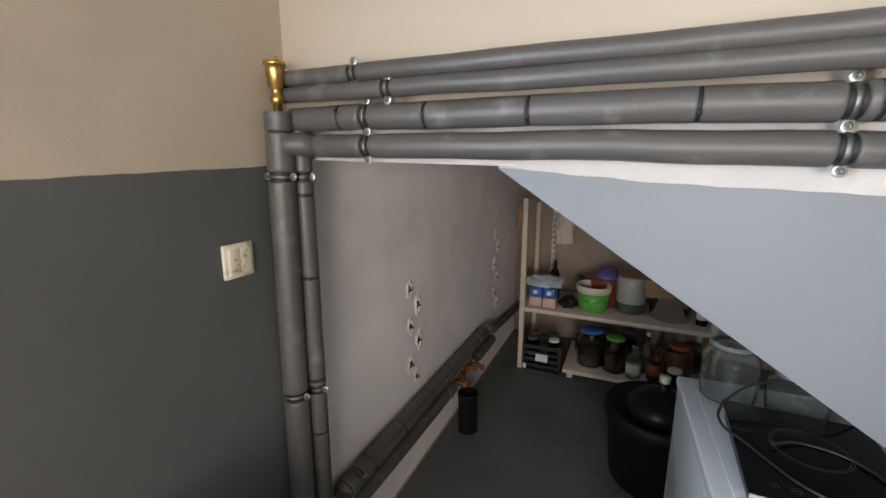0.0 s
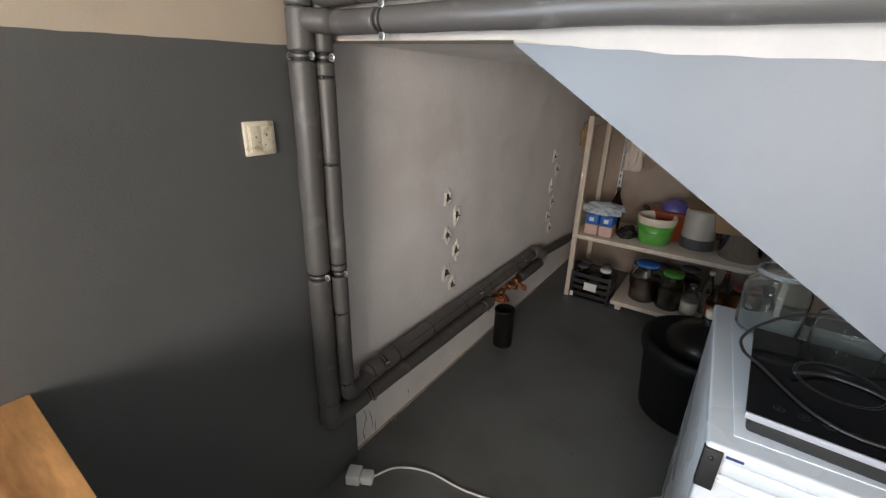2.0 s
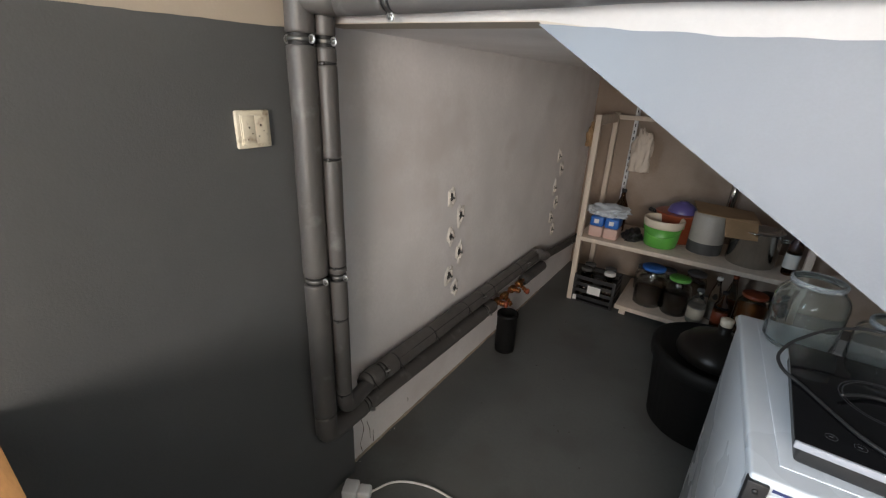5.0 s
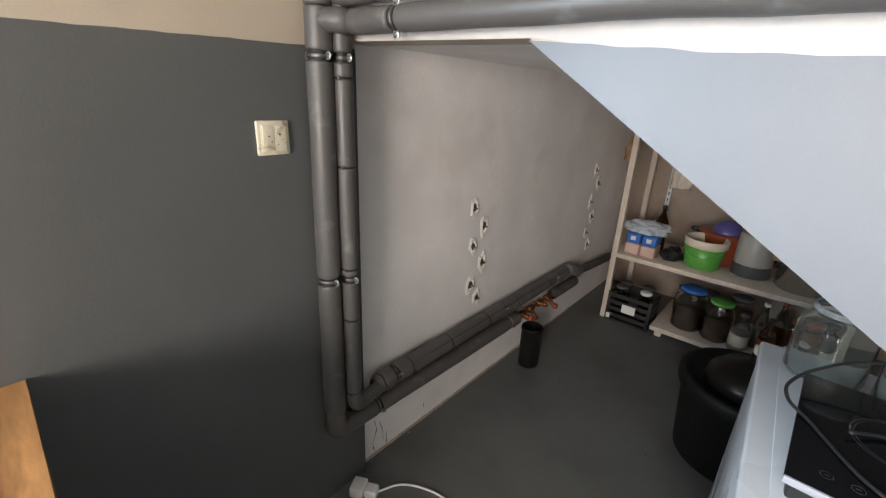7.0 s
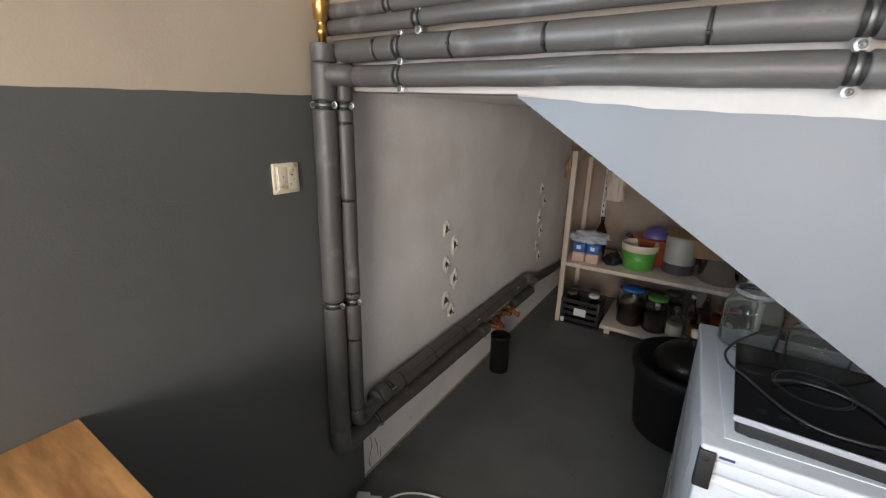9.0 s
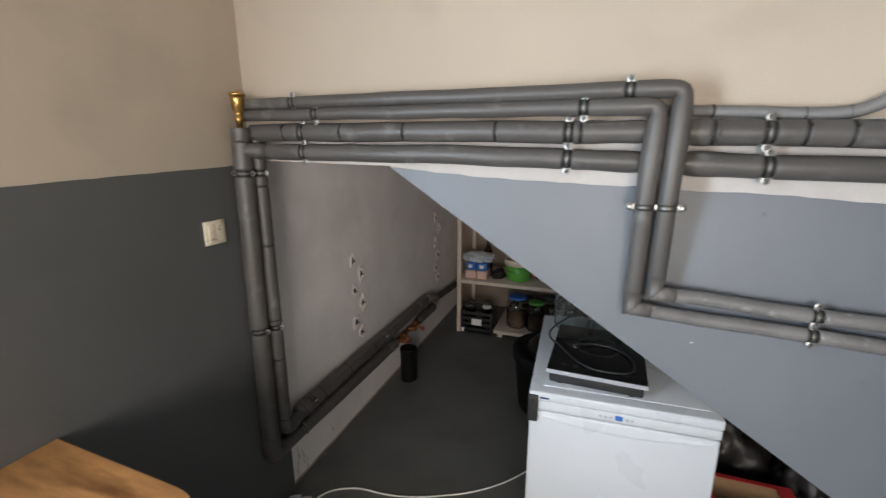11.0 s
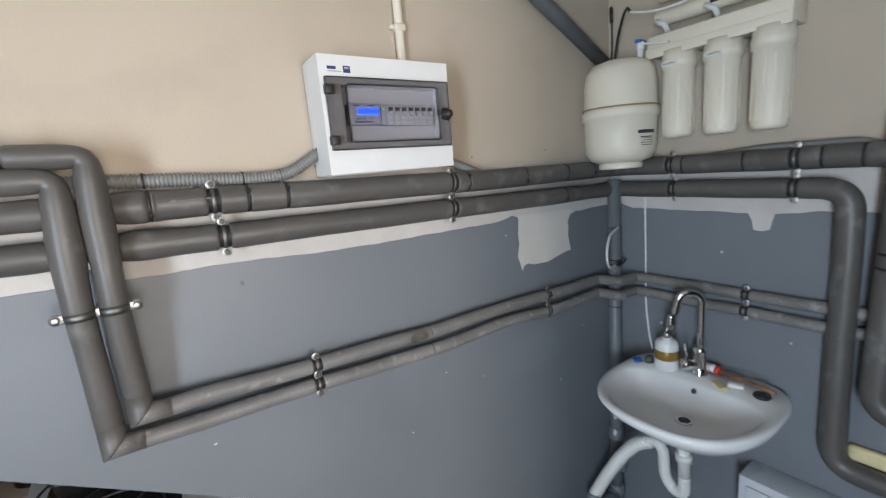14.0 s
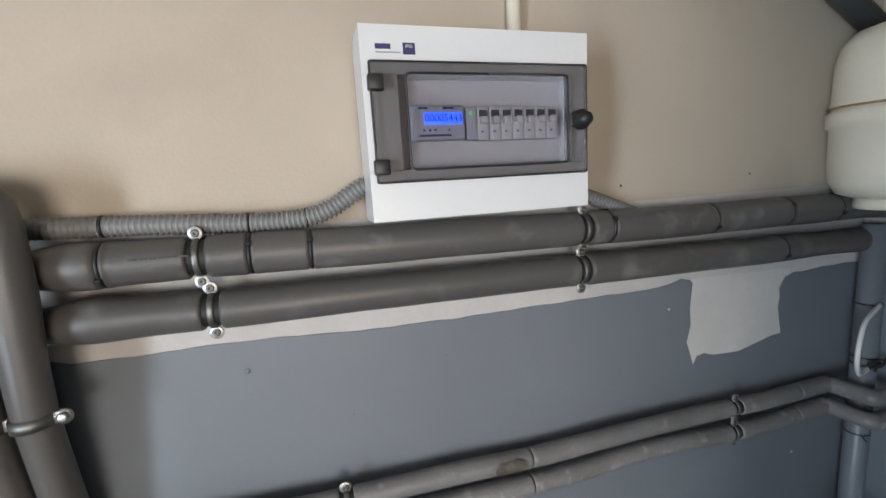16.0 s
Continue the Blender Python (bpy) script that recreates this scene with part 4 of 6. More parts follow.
for x0, x1, z0, z1, y in ((1.271, 1.622, 1.768, 1.938, BF - 0.002), (1.271, 1.622, 1.768, 1.938, BF - 0.011), (1.273, 1.620, 1.770, 1.936, BF - 0.013), (1.322, 1.586, 1.7855, 1.9215, BF - 0.013), (1.322, 1.586, 1.7855, 1.9215, BF - 0.002)):
    rings.append([bm.verts.new(c) for c in ((x0, y, z0), (x1, y, z0), (x1, y, z1), (x0, y, z1))])
for ra, rb in zip(rings, rings[1:] + rings[:1]):
    for k in range(4):
        bm.faces.new((ra[k], ra[(k + 1) % 4], rb[(k + 1) % 4], rb[k]))
smoked_door = put("door", bm, SMOKED_DARK, dbox, "dark smoked see-through door frame")
window_pane = sub_of("door_window", box((1.3225, BF - 0.0075, 1.786), (1.5855, BF - 0.0045, 1.921)), SMOKED, smoked_door, "clearer smoked window")
window_pane.visible_shadow = False
smoked_door.visible_shadow = False
rim = fillet([(1.45, BF - 0.0135, 1.9215), (1.586, BF - 0.0135, 1.9215), (1.586, BF - 0.0135, 1.7855), (1.322, BF - 0.0135, 1.7855), (1.322, BF - 0.0135, 1.9215), (1.45, BF - 0.0135, 1.9215)], 0.009)
put("door_gasket", tube(rim, 0.0017, 8), BLACK, dbox, "black window gasket")
rim = fillet([(1.45, BF - 0.0125, 1.9375), (1.6215, BF - 0.0125, 1.9375), (1.6215, BF - 0.0125, 1.7685), (1.2715, BF - 0.0125, 1.7685), (1.2715, BF - 0.0125, 1.9375), (1.45, BF - 0.0125, 1.9375)], 0.004)
put("door_edge", tube(rim, 0.0014, 8), BLACK, dbox, "dark door rim")
for z in (1.790, 1.908):
    put("hinge", box((1.268, BF - 0.018, z - 0.010), (1.290, BF - 0.001, z + 0.012), 0.002), BLACK, dbox, "black hinge")
lock = put("lock", lathe([(0, 0), (0.016, 0), (0.016, 0.008), (0.010, 0.012), (0.010, 0.022), (0, 0.023)], seg=20, m=pose(1.608, BF - 0.013, 1.852, 90, 0, 0)), BLACK, dbox, "black door latch")
put("latch_bar", box((1.588, BF - 0.017, 1.842), (1.620, BF - 0.0125, 1.862), 0.002), BLACK, dbox)
meter = put("energy_meter", box((1.329, BF + 0.004, 1.829), (1.415, BF + 0.031, 1.880), 0.003), LCD_FRAME, dbox, "energy meter with blue backlit display")
sub_of("display", box((1.35, BF + 0.0015, 1.852), (1.41, BF + 0.0045, 1.869), 0.0005), LCD, meter, "blue glowing display")
o = words("00005443", 0.0150, pose(1.38, BF + 0.0012, 1.8605, 90, 0, 0), INK, "digits", None, 0.0002)
o.parent = meter
for x, z, w in ((1.342, 1.874, 0.014), (1.379, 1.874, 0.018), (1.341, 1.834, 0.05), (1.347, 1.842, 0.004), (1.356, 1.842, 0.004), (1.365, 1.842, 0.004), (1.387, 1.842, 0.003)):
    sub_of("print_bar", box((x, BF + 0.003, z), (x + w, BF + 0.0045, z + 0.003)), INK_BLUE, meter)
module = put("indicator_module", box((1.418, BF + 0.008, 1.828), (1.437, BF + 0.031, 1.877), 0.002), LCD_FRAME, dbox)
sub_of("led", box((1.423, BF + 0.0065, 1.866), (1.428, BF + 0.009, 1.871)), LED, module, "small green light")
for k in range(7):
    x = 1.4380 + k * 0.0204
    mcb = put("breaker", box((x, BF + 0.010, 1.827), (x + 0.0196, BF + 0.031, 1.878), 0.0015), BREAKER, dbox)
    sub_of("toggle", box((x + 0.004, BF + 0.001, 1.852), (x + 0.0155, BF + 0.012, 1.863), 0.0015), BREAKER, mcb)
    sub_of("toggle_slot", box((x + 0.003, BF + 0.0088, 1.862), (x + 0.0165, BF + 0.0108, 1.873)), FOAM_DARK, mcb)
    sub_of("print_bar", box((x + 0.006, BF + 0.0090, 1.839), (x + 0.010, BF + 0.0105, 1.8415)), INK, mcb)
put("brand_mark", box((1.284, BF - 0.0008, 1.957), (1.306, BF + 0.001, 1.964)), INK_BLUE, dbox)
put("brand_line", box((1.284, BF - 0.0008, 1.9515), (1.320, BF + 0.001, 1.9535)), LCD_FRAME, dbox)
plate_ip = put("rating_plate", box((1.324, BF - 0.0008, 1.950), (1.342, BF + 0.001, 1.966)), INK_BLUE, dbox, "dark blue rating mark")
o = words("IP65", 0.0065, pose(1.333, BF - 0.0012, 1.9608, 90, 0, 0), PAPER, "rating_text", None, 0.0002)
o.parent = plate_ip


# ---- conduits ----
def corrugated(name, label, pts, r, mat, ridge=0.0022, pitch=0.0078, bend=0.04):
    t = thing(name, label, "conduit", pts[0])
    d = resample(fillet(pts, bend), pitch / 3)
    put("hose", tube(d, [r + ridge * (1 if k % 3 else -1) for k in range(len(d))], 14), mat, t)
    return t


flex = corrugated("flexible_conduit", "ribbed grey conduit running along the pipes to the box", [(0.72, 1.150, 1.737), (0.95, 1.148, 1.728), (1.10, 1.145, 1.718), (1.19, 1.142, 1.722), (1.262, 1.142, 1.768), (1.30, 1.142, 1.775)], 0.0135, CONDUIT)
for x, z in ((0.885, 1.731), (1.078, 1.720), (1.165, 1.721)):
    put("cable_tie", tube([(x - 0.002, 1.147, z), (x + 0.002, 1.147, z)], 0.0165, 14), BLACK, flex)
corrugated("flexible_conduit", "ribbed grey conduit leaving the box along the pipes", [(1.60, 1.150, 1.745), (1.69, 1.148, 1.725), (1.76, 1.150, 1.698), (1.82, 1.155, 1.675)], 0.0125, CONDUIT)
corrugated("flexible_conduit", "ribbed grey conduit lying behind the upper pipe", [(2.560, 0.86, 1.655), (2.558, 0.72, 1.672), (2.555, 0.60, 1.683), (2.555, 0.36, 1.682), (2.558, 0.285, 1.645), (2.560, 0.245, 1.612), (2.562, 0.217, 1.582)], 0.0115, CONDUIT)
riserc = thing("conduit_tube", "white rigid conduit rising from the box", "conduit", (1.560, 1.158, 2.0))
put("tube", tube([(1.556, 1.160, 1.99), (1.556, 1.160, TOP)], 0.0125, 14), TANK, riserc)
put("clip", box((1.540, 1.146, 2.098), (1.572, 1.175, 2.118), 0.004), TANK, riserc)
put("clip_ear", box((1.528, 1.158, 2.102), (1.542, 1.175, 2.114), 0.003), TANK, riserc)
duct = thing("waste_pipe", "dark grey sloping waste pipe on the upper wall", "pipe", (2.3, 1.14, 2.17))
put("tube", tube([(1.46, 1.140, 2.598), (2.53, 1.140, 2.045)], 0.0265, 18), PVC, duct)

# ---- waste stack in the corner ----
stack = thing("waste_stack", "grey plastic waste pipe with couplings in the corner", "pipe", (2.494, 1.102, 0))
put("tube", tube([(2.494, 1.105, 0.0), (2.494, 1.105, 1.60)], 0.0265, 20), PVC, stack)
for z, h in ((0.60, 0.05), (0.40, 0.06), (0.24, 0.09), (0.10, 0.06)):
    put("coupling", lathe([(0.0268, 0), (0.033, 0), (0.0345, 0.008), (0.033, 0.016), (0.033, h), (0.0268, h)], (2.494, 1.105, z), 20), PVC, stack)
put("tee_branch", tube(fillet([(2.494, 1.105, 0.10), (2.40, 1.10, 0.12), (2.305, 1.095, 0.16), (2.30, 1.092, 0.225)], 0.03), 0.028, 18), PVC, stack)
put("branch_collar", lathe([(0.027, 0), (0.034, 0), (0.034, 0.04), (0.027, 0.04)], (2.30, 1.092, 0.19), 18), PVC, stack)
put("side_inlet", tube([(2.494, 1.105, 0.29), (2.44, 1.05, 0.32)], 0.027, 18), PVC, stack)
put("side_cap", tube([(2.44, 1.05, 0.32), (2.43, 1.04, 0.3255)], 0.032, 18), PVC, stack)
put("floor_branch", tube(fillet([(2.494, 1.105, 0.14), (2.40, 1.11, 0.07), (2.10, 1.12, 0.05)], 0.05), 0.027, 18), PVC, stack)
for z in (1.40, 1.26, 1.05):
    put("cable_tie", tube([(2.494, 1.105, z - 0.002), (2.494, 1.105, z + 0.002)], 0.0275, 18), BLACK, stack)
put("tie_tail", tube([(2.47, 1.08, 1.05), (2.45, 1.06, 1.055)], 0.0015, 6), BLACK, stack)
for z, dx, h in ((0.33, -0.034, 0.05), (0.45, -0.032, 0.03), (0.66, -0.022, 0.09), (0.53, -0.028, 0.04), (0.30, 0.026, 0.03)):
    bm = bmesh.new()
    bmesh.ops.create_icosphere(bm, subdivisions=2, radius=1)
    for q in bm.verts:
        q.co = Vector((q.co.x * 0.007, q.co.y * 0.009, q.co.z * h / 2)) * (1 + 0.6 * noise.noise(q.co * 2 + Vector((z * 30, 0, 0))))
    bmesh.ops.translate(bm, verts=bm.verts, vec=(2.494 + dx, 1.09, z))
    put("plaster_splash", smooth(bm), PATCH, stack, "dried plaster splash")
cable = thing("white_cable", "thin white cable looping beside the waste pipe", "cable", (2.45, 1.10, 1.3))
put("cable", tube(resample(fillet([(2.478, 1.075, 1.405), (2.365, 1.045, 1.385), (2.325, 1.03, 1.31), (2.375, 1.05, 1.245), (2.475, 1.078, 1.248)], 0.05), 0.008), 0.005, 8), PVC_WHITE, cable)
cable = thing("white_cable", "white cable running down to the washbasin", "cable", (2.565, 1.0, 1.2))
put("cable", tube(resample(fillet([(2.568, 1.012, 1.53), (2.568, 1.008, 1.3), (2.568, 1.006, 1.05), (2.568, 0.99, 0.92), (2.55, 0.965, 0.872)], 0.05), 0.01), 0.0038, 8), PVC_WHITE, cable)


# ---- washbasin ----
basin = thing("washbasin", "small white ceramic washbasin on the wall", "sink", (2.57, 0.72, 0.70))


def ring(cx, cy, front, back, half, z, n=56, p_back=4.0):
    out = []
    for k in range(n):
        a = 2 * math.pi * k / n
        c, s = math.cos(a), math.sin(a)
        p = p_back if c > 0 else 2.15
        x = (back if c > 0 else front) * math.copysign(abs(c) ** (2 / p), c)
        y = half * math.copysign(abs(s) ** (2 / (2.6 if c < 0 else 2.3 + 1.7 * c)), s)
        out.append((cx + x, cy + y, z))
    return out


CY = 0.722
levels = [ring(2.42, CY, 0.08, 0.14, 0.10, 0.685), ring(2.40, CY, 0.15, 0.172, 0.155, 0.70), ring(2.36, CY, 0.22, 0.213, 0.215, 0.755), ring(2.34, CY, 0.275, 0.234, 0.262, 0.815),
          ring(2.335, CY, 0.298, 0.238, 0.276, 0.848), ring(2.335, CY, 0.297, 0.238, 0.275, 0.858), ring(2.335, CY, 0.288, 0.236, 0.268, 0.864), ring(2.31, CY, 0.250, 0.098, 0.245, 0.862, p_back=2.4),
          ring(2.31, CY, 0.240, 0.090, 0.236, 0.852, p_back=2.4), ring(2.31, CY, 0.215, 0.080, 0.212, 0.82, p_back=2.3), ring(2.31, CY, 0.165, 0.070, 0.165, 0.775, p_back=2.2), ring(2.32, CY, 0.10, 0.055, 0.10, 0.748, p_back=2.1),
          ring(2.325, CY, 0.026, 0.026, 0.026, 0.742, p_back=2)]
bm = bmesh.new()
vs = [[bm.verts.new(c) for c in lv] for lv in levels]
for a, b in zip(vs, vs[1:]):
    for k in range(len(a)):
        bm.faces.new((a[k], a[(k + 1) % len(a)], b[(k + 1) % len(b)], b[k]))
bm.faces.new(vs[0]), bm.faces.new(vs[-1])
smooth(bm, 60)
put("bowl", bm, CERAMIC, basin)
put("drain_ring", lathe([(0.020, 0.0), (0.030, 0.0), (0.032, 0.003), (0.029, 0.006), (0.020, 0.004)], (2.325, CY, 0.7425), 24), CHROME, basin, "chrome drain")
put("drain_hole", lathe([(0, 0), (0.0205, 0), (0.0205, 0.002), (0, 0.002)], (2.325, CY, 0.7428), 20), BLACK, basin)
put("overflow_hole", lathe([(0, 0), (0.0095, 0), (0.0095, 0.003), (0, 0.003)], seg=18, m=pose(2.394, CY, 0.833, 0, -72, 0)), FOAM_DARK, basin)
put("overflow_ring", lathe([(0.0095, 0.0), (0.0125, 0.0), (0.0125, 0.003), (0.0110, 0.0045), (0.0095, 0.004)], seg=22, m=pose(2.394, CY, 0.833, 0, -72, 0)), CERAMIC, basin)
trap = thing("siphon", "white plastic siphon under the washbasin", "siphon", (2.36, 0.75, 0.5))
put("inlet", tube([(2.345, 0.735, 0.70), (2.365, 0.735, 0.48)], 0.021, 18), PVC_WHITE, trap)
put("nut", lathe([(0.02, 0), (0.029, 0), (0.029, 0.03), (0.02, 0.03)], (2.357, 0.735, 0.56), 16), PVC_WHITE, trap)
put("bend", tube(resample(fillet([(2.364, 0.735, 0.49), (2.37, 0.737, 0.41), (2.375, 0.78, 0.395), (2.375, 0.815, 0.44), (2.375, 0.822, 0.55), (2.375, 0.85, 0.575), (2.372, 0.875, 0.56)], 0.045), 0.01), 0.0215, 16), PVC_WHITE, trap)
corrugated("drain_hose", "white ribbed drain hose curving to the waste pipe", [(2.372, 0.87, 0.562), (2.365, 0.93, 0.525), (2.35, 0.985, 0.445), (2.325, 1.045, 0.325), (2.30, 1.09, 0.21)], 0.0225, PVC_WHITE, 0.0046, 0.0125, 0.06)

# ---- tap ----
tap = thing("basin_tap", "chrome basin tap with a tall curved spout", "tap", (2.475, 0.742, 0.863))
put("base", lathe([(0, 0), (0.026, 0), (0.027, 0.006), (0.024, 0.010), (0.024, 0.085), (0.0255, 0.088), (0.0255, 0.108), (0.017, 0.116), (0, 0.116)], (2.475, 0.742, 0.863), 24), CHROME, tap)
put("spout", tube(resample(fillet([(2.475, 0.740, 0.96), (2.475, 0.740, 1.180), (2.425, 0.795, 1.188), (2.413, 0.808, 1.10)], [0.05, 0.05]), 0.006), 0.0135, 18), CHROME, tap)
put("aerator", lathe([(0, 0.002), (0.015, 0.002), (0.0165, 0), (0.020, 0.004), (0.021, 0.026), (0.019, 0.030), (0.017, 0.052), (0.0135, 0.060), (0, 0.060)], seg=20, m=pose(2.404, 0.818, 1.050, 8, -8, 0)), STEEL, tap, "dull swivel aerator")
put("lever_body", tube([(2.475, 0.745, 0.905), (2.448, 0.775, 0.904), (2.446, 0.777, 0.904), (2.434, 0.791, 0.903)], 0.0235, 18), CHROME, tap)
put("lever", tube([(2.452, 0.777, 0.92), (2.448, 0.784, 0.985)], [0.0065, 0.0045], 10), CHROME, tap)

# ---- on the basin ----
soap = thing("soap_dispenser", "white soap bottle with gold band and pump", "soap bottle", (2.440, 0.848, 0.863))
put("bottle", lathe([(0, 0), (0.039, 0), (0.042, 0.006), (0.042, 0.105), (0.036, 0.118), (0.018, 0.124), (0.018, 0.132), (0, 0.132)], (2.440, 0.848, 0.863), 28), PLASTIC, soap)
put("label_band", lathe([(0.0424, 0.046), (0.0428, 0.047), (0.0428, 0.082), (0.0424, 0.083)], (2.440, 0.848, 0.863), 28), GOLD, soap, "gold paper band")
put("pump", lathe([(0, 0.132), (0.016, 0.132), (0.016, 0.152), (0.007, 0.154), (0.007, 0.172), (0.013, 0.173), (0.012, 0.186), (0, 0.187)], (2.440, 0.848, 0.863), 18), STEEL, soap, "metal pump head")
put("nozzle", tube([(2.440, 0.848, 1.043), (2.42, 0.838, 1.040)], 0.004, 8), STEEL, soap)
wedge = thing("rubber_stopper", "dark grey rubber lump behind the soap bottle", "stopper", (2.445, 0.921, 0.864))
put("body", lathe([(0, 0), (0.018, 0), (0.017, 0.018), (0.010, 0.026), (0, 0.027)], (2.445, 0.921, 0.8635), 14), FOAM_DARK, wedge)
rag = thing("blue_cloth", "crumpled blue cloth scrap on the basin", "cloth", (2.42, 0.955, 0.864))
bm = bmesh.new()
bmesh.ops.create_icosphere(bm, subdivisions=3, radius=0.018)
for q in bm.verts:
    q.co *= 1 + 0.5 * noise.noise(q.co * 90)
    q.co.z = max(q.co.z * 0.5, -0.006)
bmesh.ops.translate(bm, verts=bm.verts, vec=(2.42, 0.955, 0.869))
put("scrap", smooth(bm), BLUE, rag)
brush = thing("brush", "red and white handled brush lying across the basin", "brush", (2.49, 0.62, 0.872))
put("grip", tube([(2.522, 0.732, 0.882), (2.515, 0.700, 0.882)], 0.016, 14), PLASTIC, brush)
put("collar", tube([(2.515, 0.700, 0.882), (2.512, 0.688, 0.882)], 0.0165, 14), RED_CAP, brush, "red collar")
put("stick", tube([(2.512, 0.690, 0.882), (2.472, 0.535, 0.889), (2.462, 0.50, 0.889)], 0.0055, 10), WOOD, brush, "brown wooden stick")
plug = thing("basin_plug", "black rubber basin plug", "plug", (2.455, 0.535, 0.864))
put("disc", lathe([(0, 0), (0.024, 0), (0.027, 0.004), (0.024, 0.011), (0.006, 0.012), (0.005, 0.018), (0, 0.019)], (2.455, 0.535, 0.8635), 20), BLACK, plug)
bar = thing("soap_bar", "worn yellowish piece of soap", "soap", (2.445, 0.635, 0.866))
put("piece", box((-0.016, -0.030, 0), (0.016, 0.030, 0.011), 0.005, seg=3, m=pose(2.43, 0.655, 0.8637, 0, 0, -40)), SPONGE, bar)
bar = thing("soap_bar", "worn dirty white end of soap", "soap", (2.462, 0.615, 0.866))
put("piece", box((-0.014, -0.024, 0), (0.014, 0.024, 0.014), 0.006, seg=3, m=pose(2.466, 0.617, 0.8637, 0, 0, 15)), BARE, bar)
bundle = thing("cable_bundle", "black tied wires on the waste pipe", "cable", (2.48, 1.07, 1.25))
for k, (dx, dz) in enumerate(((-0.03, 0.0), (-0.012, 0.012), (0.012, -0.006))):
    put("wire", tube(resample(fillet([(2.452 + dx, 1.066, 1.245 + dz), (2.475, 1.068, 1.252 + dz), (2.50, 1.070, 1.247 + dz), (2.528 + dx, 1.082, 1.253)], 0.02), 0.008), 0.0035, 8), BLACK, bundle)
put("tie", tube([(2.494, 1.105, 1.239), (2.494, 1.105, 1.243)], 0.029, 18), BLACK, bundle)


# ---- water filter ----
TX, TY = 2.425, 1.030
tank = thing("pressure_tank", "cream plastic pressure tank of the water filter", "tank", (TX, TY, 1.648))
put("shell", lathe([(0, 0.022), (0.075, 0.022), (0.11, 0.034), (0.126, 0.06), (0.130, 0.10), (0.131, 0.182), (0.138, 0.186), (0.139, 0.214), (0.133, 0.220), (0.130, 0.223), (0.130, 0.228), (0.133, 0.231), (0.131, 0.238), (0.129, 0.318), (0.121, 0.358),
                    (0.10, 0.384), (0.06, 0.396), (0, 0.398)], (TX, TY, 1.648), 40), TANK, tank)
twine = [(TX + 0.1345 * math.cos(2 * math.pi * k / 48), TY + 0.1345 * math.sin(2 * math.pi * k / 48), 1.648 + 0.2255 + 0.003 * math.sin(2 * math.pi * k / 48)) for k in range(49)]
put("twine", tube(twine, 0.0026, 6), CARDBOARD, tank, "thin twine tied round the tank")
put("base_ring", lathe([(0.060, 0.0), (0.078, 0.0), (0.080, 0.006), (0.078, 0.026), (0.060, 0.026)], (TX, TY, 1.648), 32), TANK, tank)
put("valve", lathe([(0, 0), (0.010, 0), (0.010, 0.035), (0.014, 0.036), (0.014, 0.06), (0, 0.06)], (TX + 0.01, TY - 0.075, 2.032), 14), PLASTIC, tank)
put("valve_lever", box((TX - 0.01, TY - 0.085, 2.088), (TX + 0.03, TY - 0.065, 2.099), 0.003), BLUE, tank, "blue valve lever")
for dz, h, mat, w in ((0.122, 0.012, INK, 0.08), (0.108, 0.003, INK, 0.06), (0.104, 0.002, INK, 0.06), (0.096, 0.002, INK, 0.05), (0.088, 0.002, INK, 0.06), (0.080, 0.002, INK, 0.055)):
    bm = bmesh.new()
    half = w / 2 / 0.138
    k0 = math.radians(256)
    for i in range(6):
        a, b = k0 - half + 2 * half * i / 6, k0 - half + 2 * half * (i + 1) / 6
        r = 0.1312
        q = [bm.verts.new((TX + r * math.cos(x), TY + r * math.sin(x), 1.648 + z)) for x, z in ((a, dz), (b, dz), (b, dz + h), (a, dz + h))]
        bm.faces.new(q)
    bmesh.ops.remove_doubles(bm, verts=bm.verts, dist=0.0001)
    put("label_bar", bm, mat, tank, "dark printed bar")
filt = thing("water_filter", "white under-sink water filter with three housings", "water filter", (2.50, 0.71, 1.75))
put("bracket", box((2.46, 0.515, 2.035), (2.573, 0.945, 2.105), 0.006), TANK, filt)
put("bracket_lip", box((2.452, 0.515, 2.028), (2.462, 0.945, 2.062), 0.002), TANK, filt)
for y, z0 in ((0.848, 1.745), (0.708, 1.742), (0.572, 1.740)):
    hs = put("housing", lathe([(0, 0), (0.041, 0.0), (0.048, 0.008), (0.0495, 0.02), (0.052, 0.235), (0.0575, 0.237), (0.0575, 0.266), (0.055, 0.270), (0.055, 0.298), (0, 0.298)], (2.498, y, z0), 28), TANK, filt)
    for k in range(14):
        a = 2 * math.pi * k / 14
        sub_of("grip_rib", box((-0.0015, -0.002, 0.03), (0.0015, 0.002, 0.215), m=Matrix.Translation((2.498 + 0.0502 * math.cos(a), y + 0.0502 * math.sin(a), z0)) @ Matrix.Rotation(a, 4, 'Z')), TANK, hs)
    if y > 0.6:
        tag = sub_of("paper_label", box((2.4395, y - 0.020, z0 + 0.243), (2.4420, y + 0.030, z0 + 0.258)), PAPER, hs, "small paper label")
        o = words("SEDIMENT" if y > 0.8 else "CARBON", 0.0100, pose(2.4392, y + 0.005, z0 + 0.2505, 90, 0, -90), INK, "label_text", None, 0.0002)
        o.parent = hs
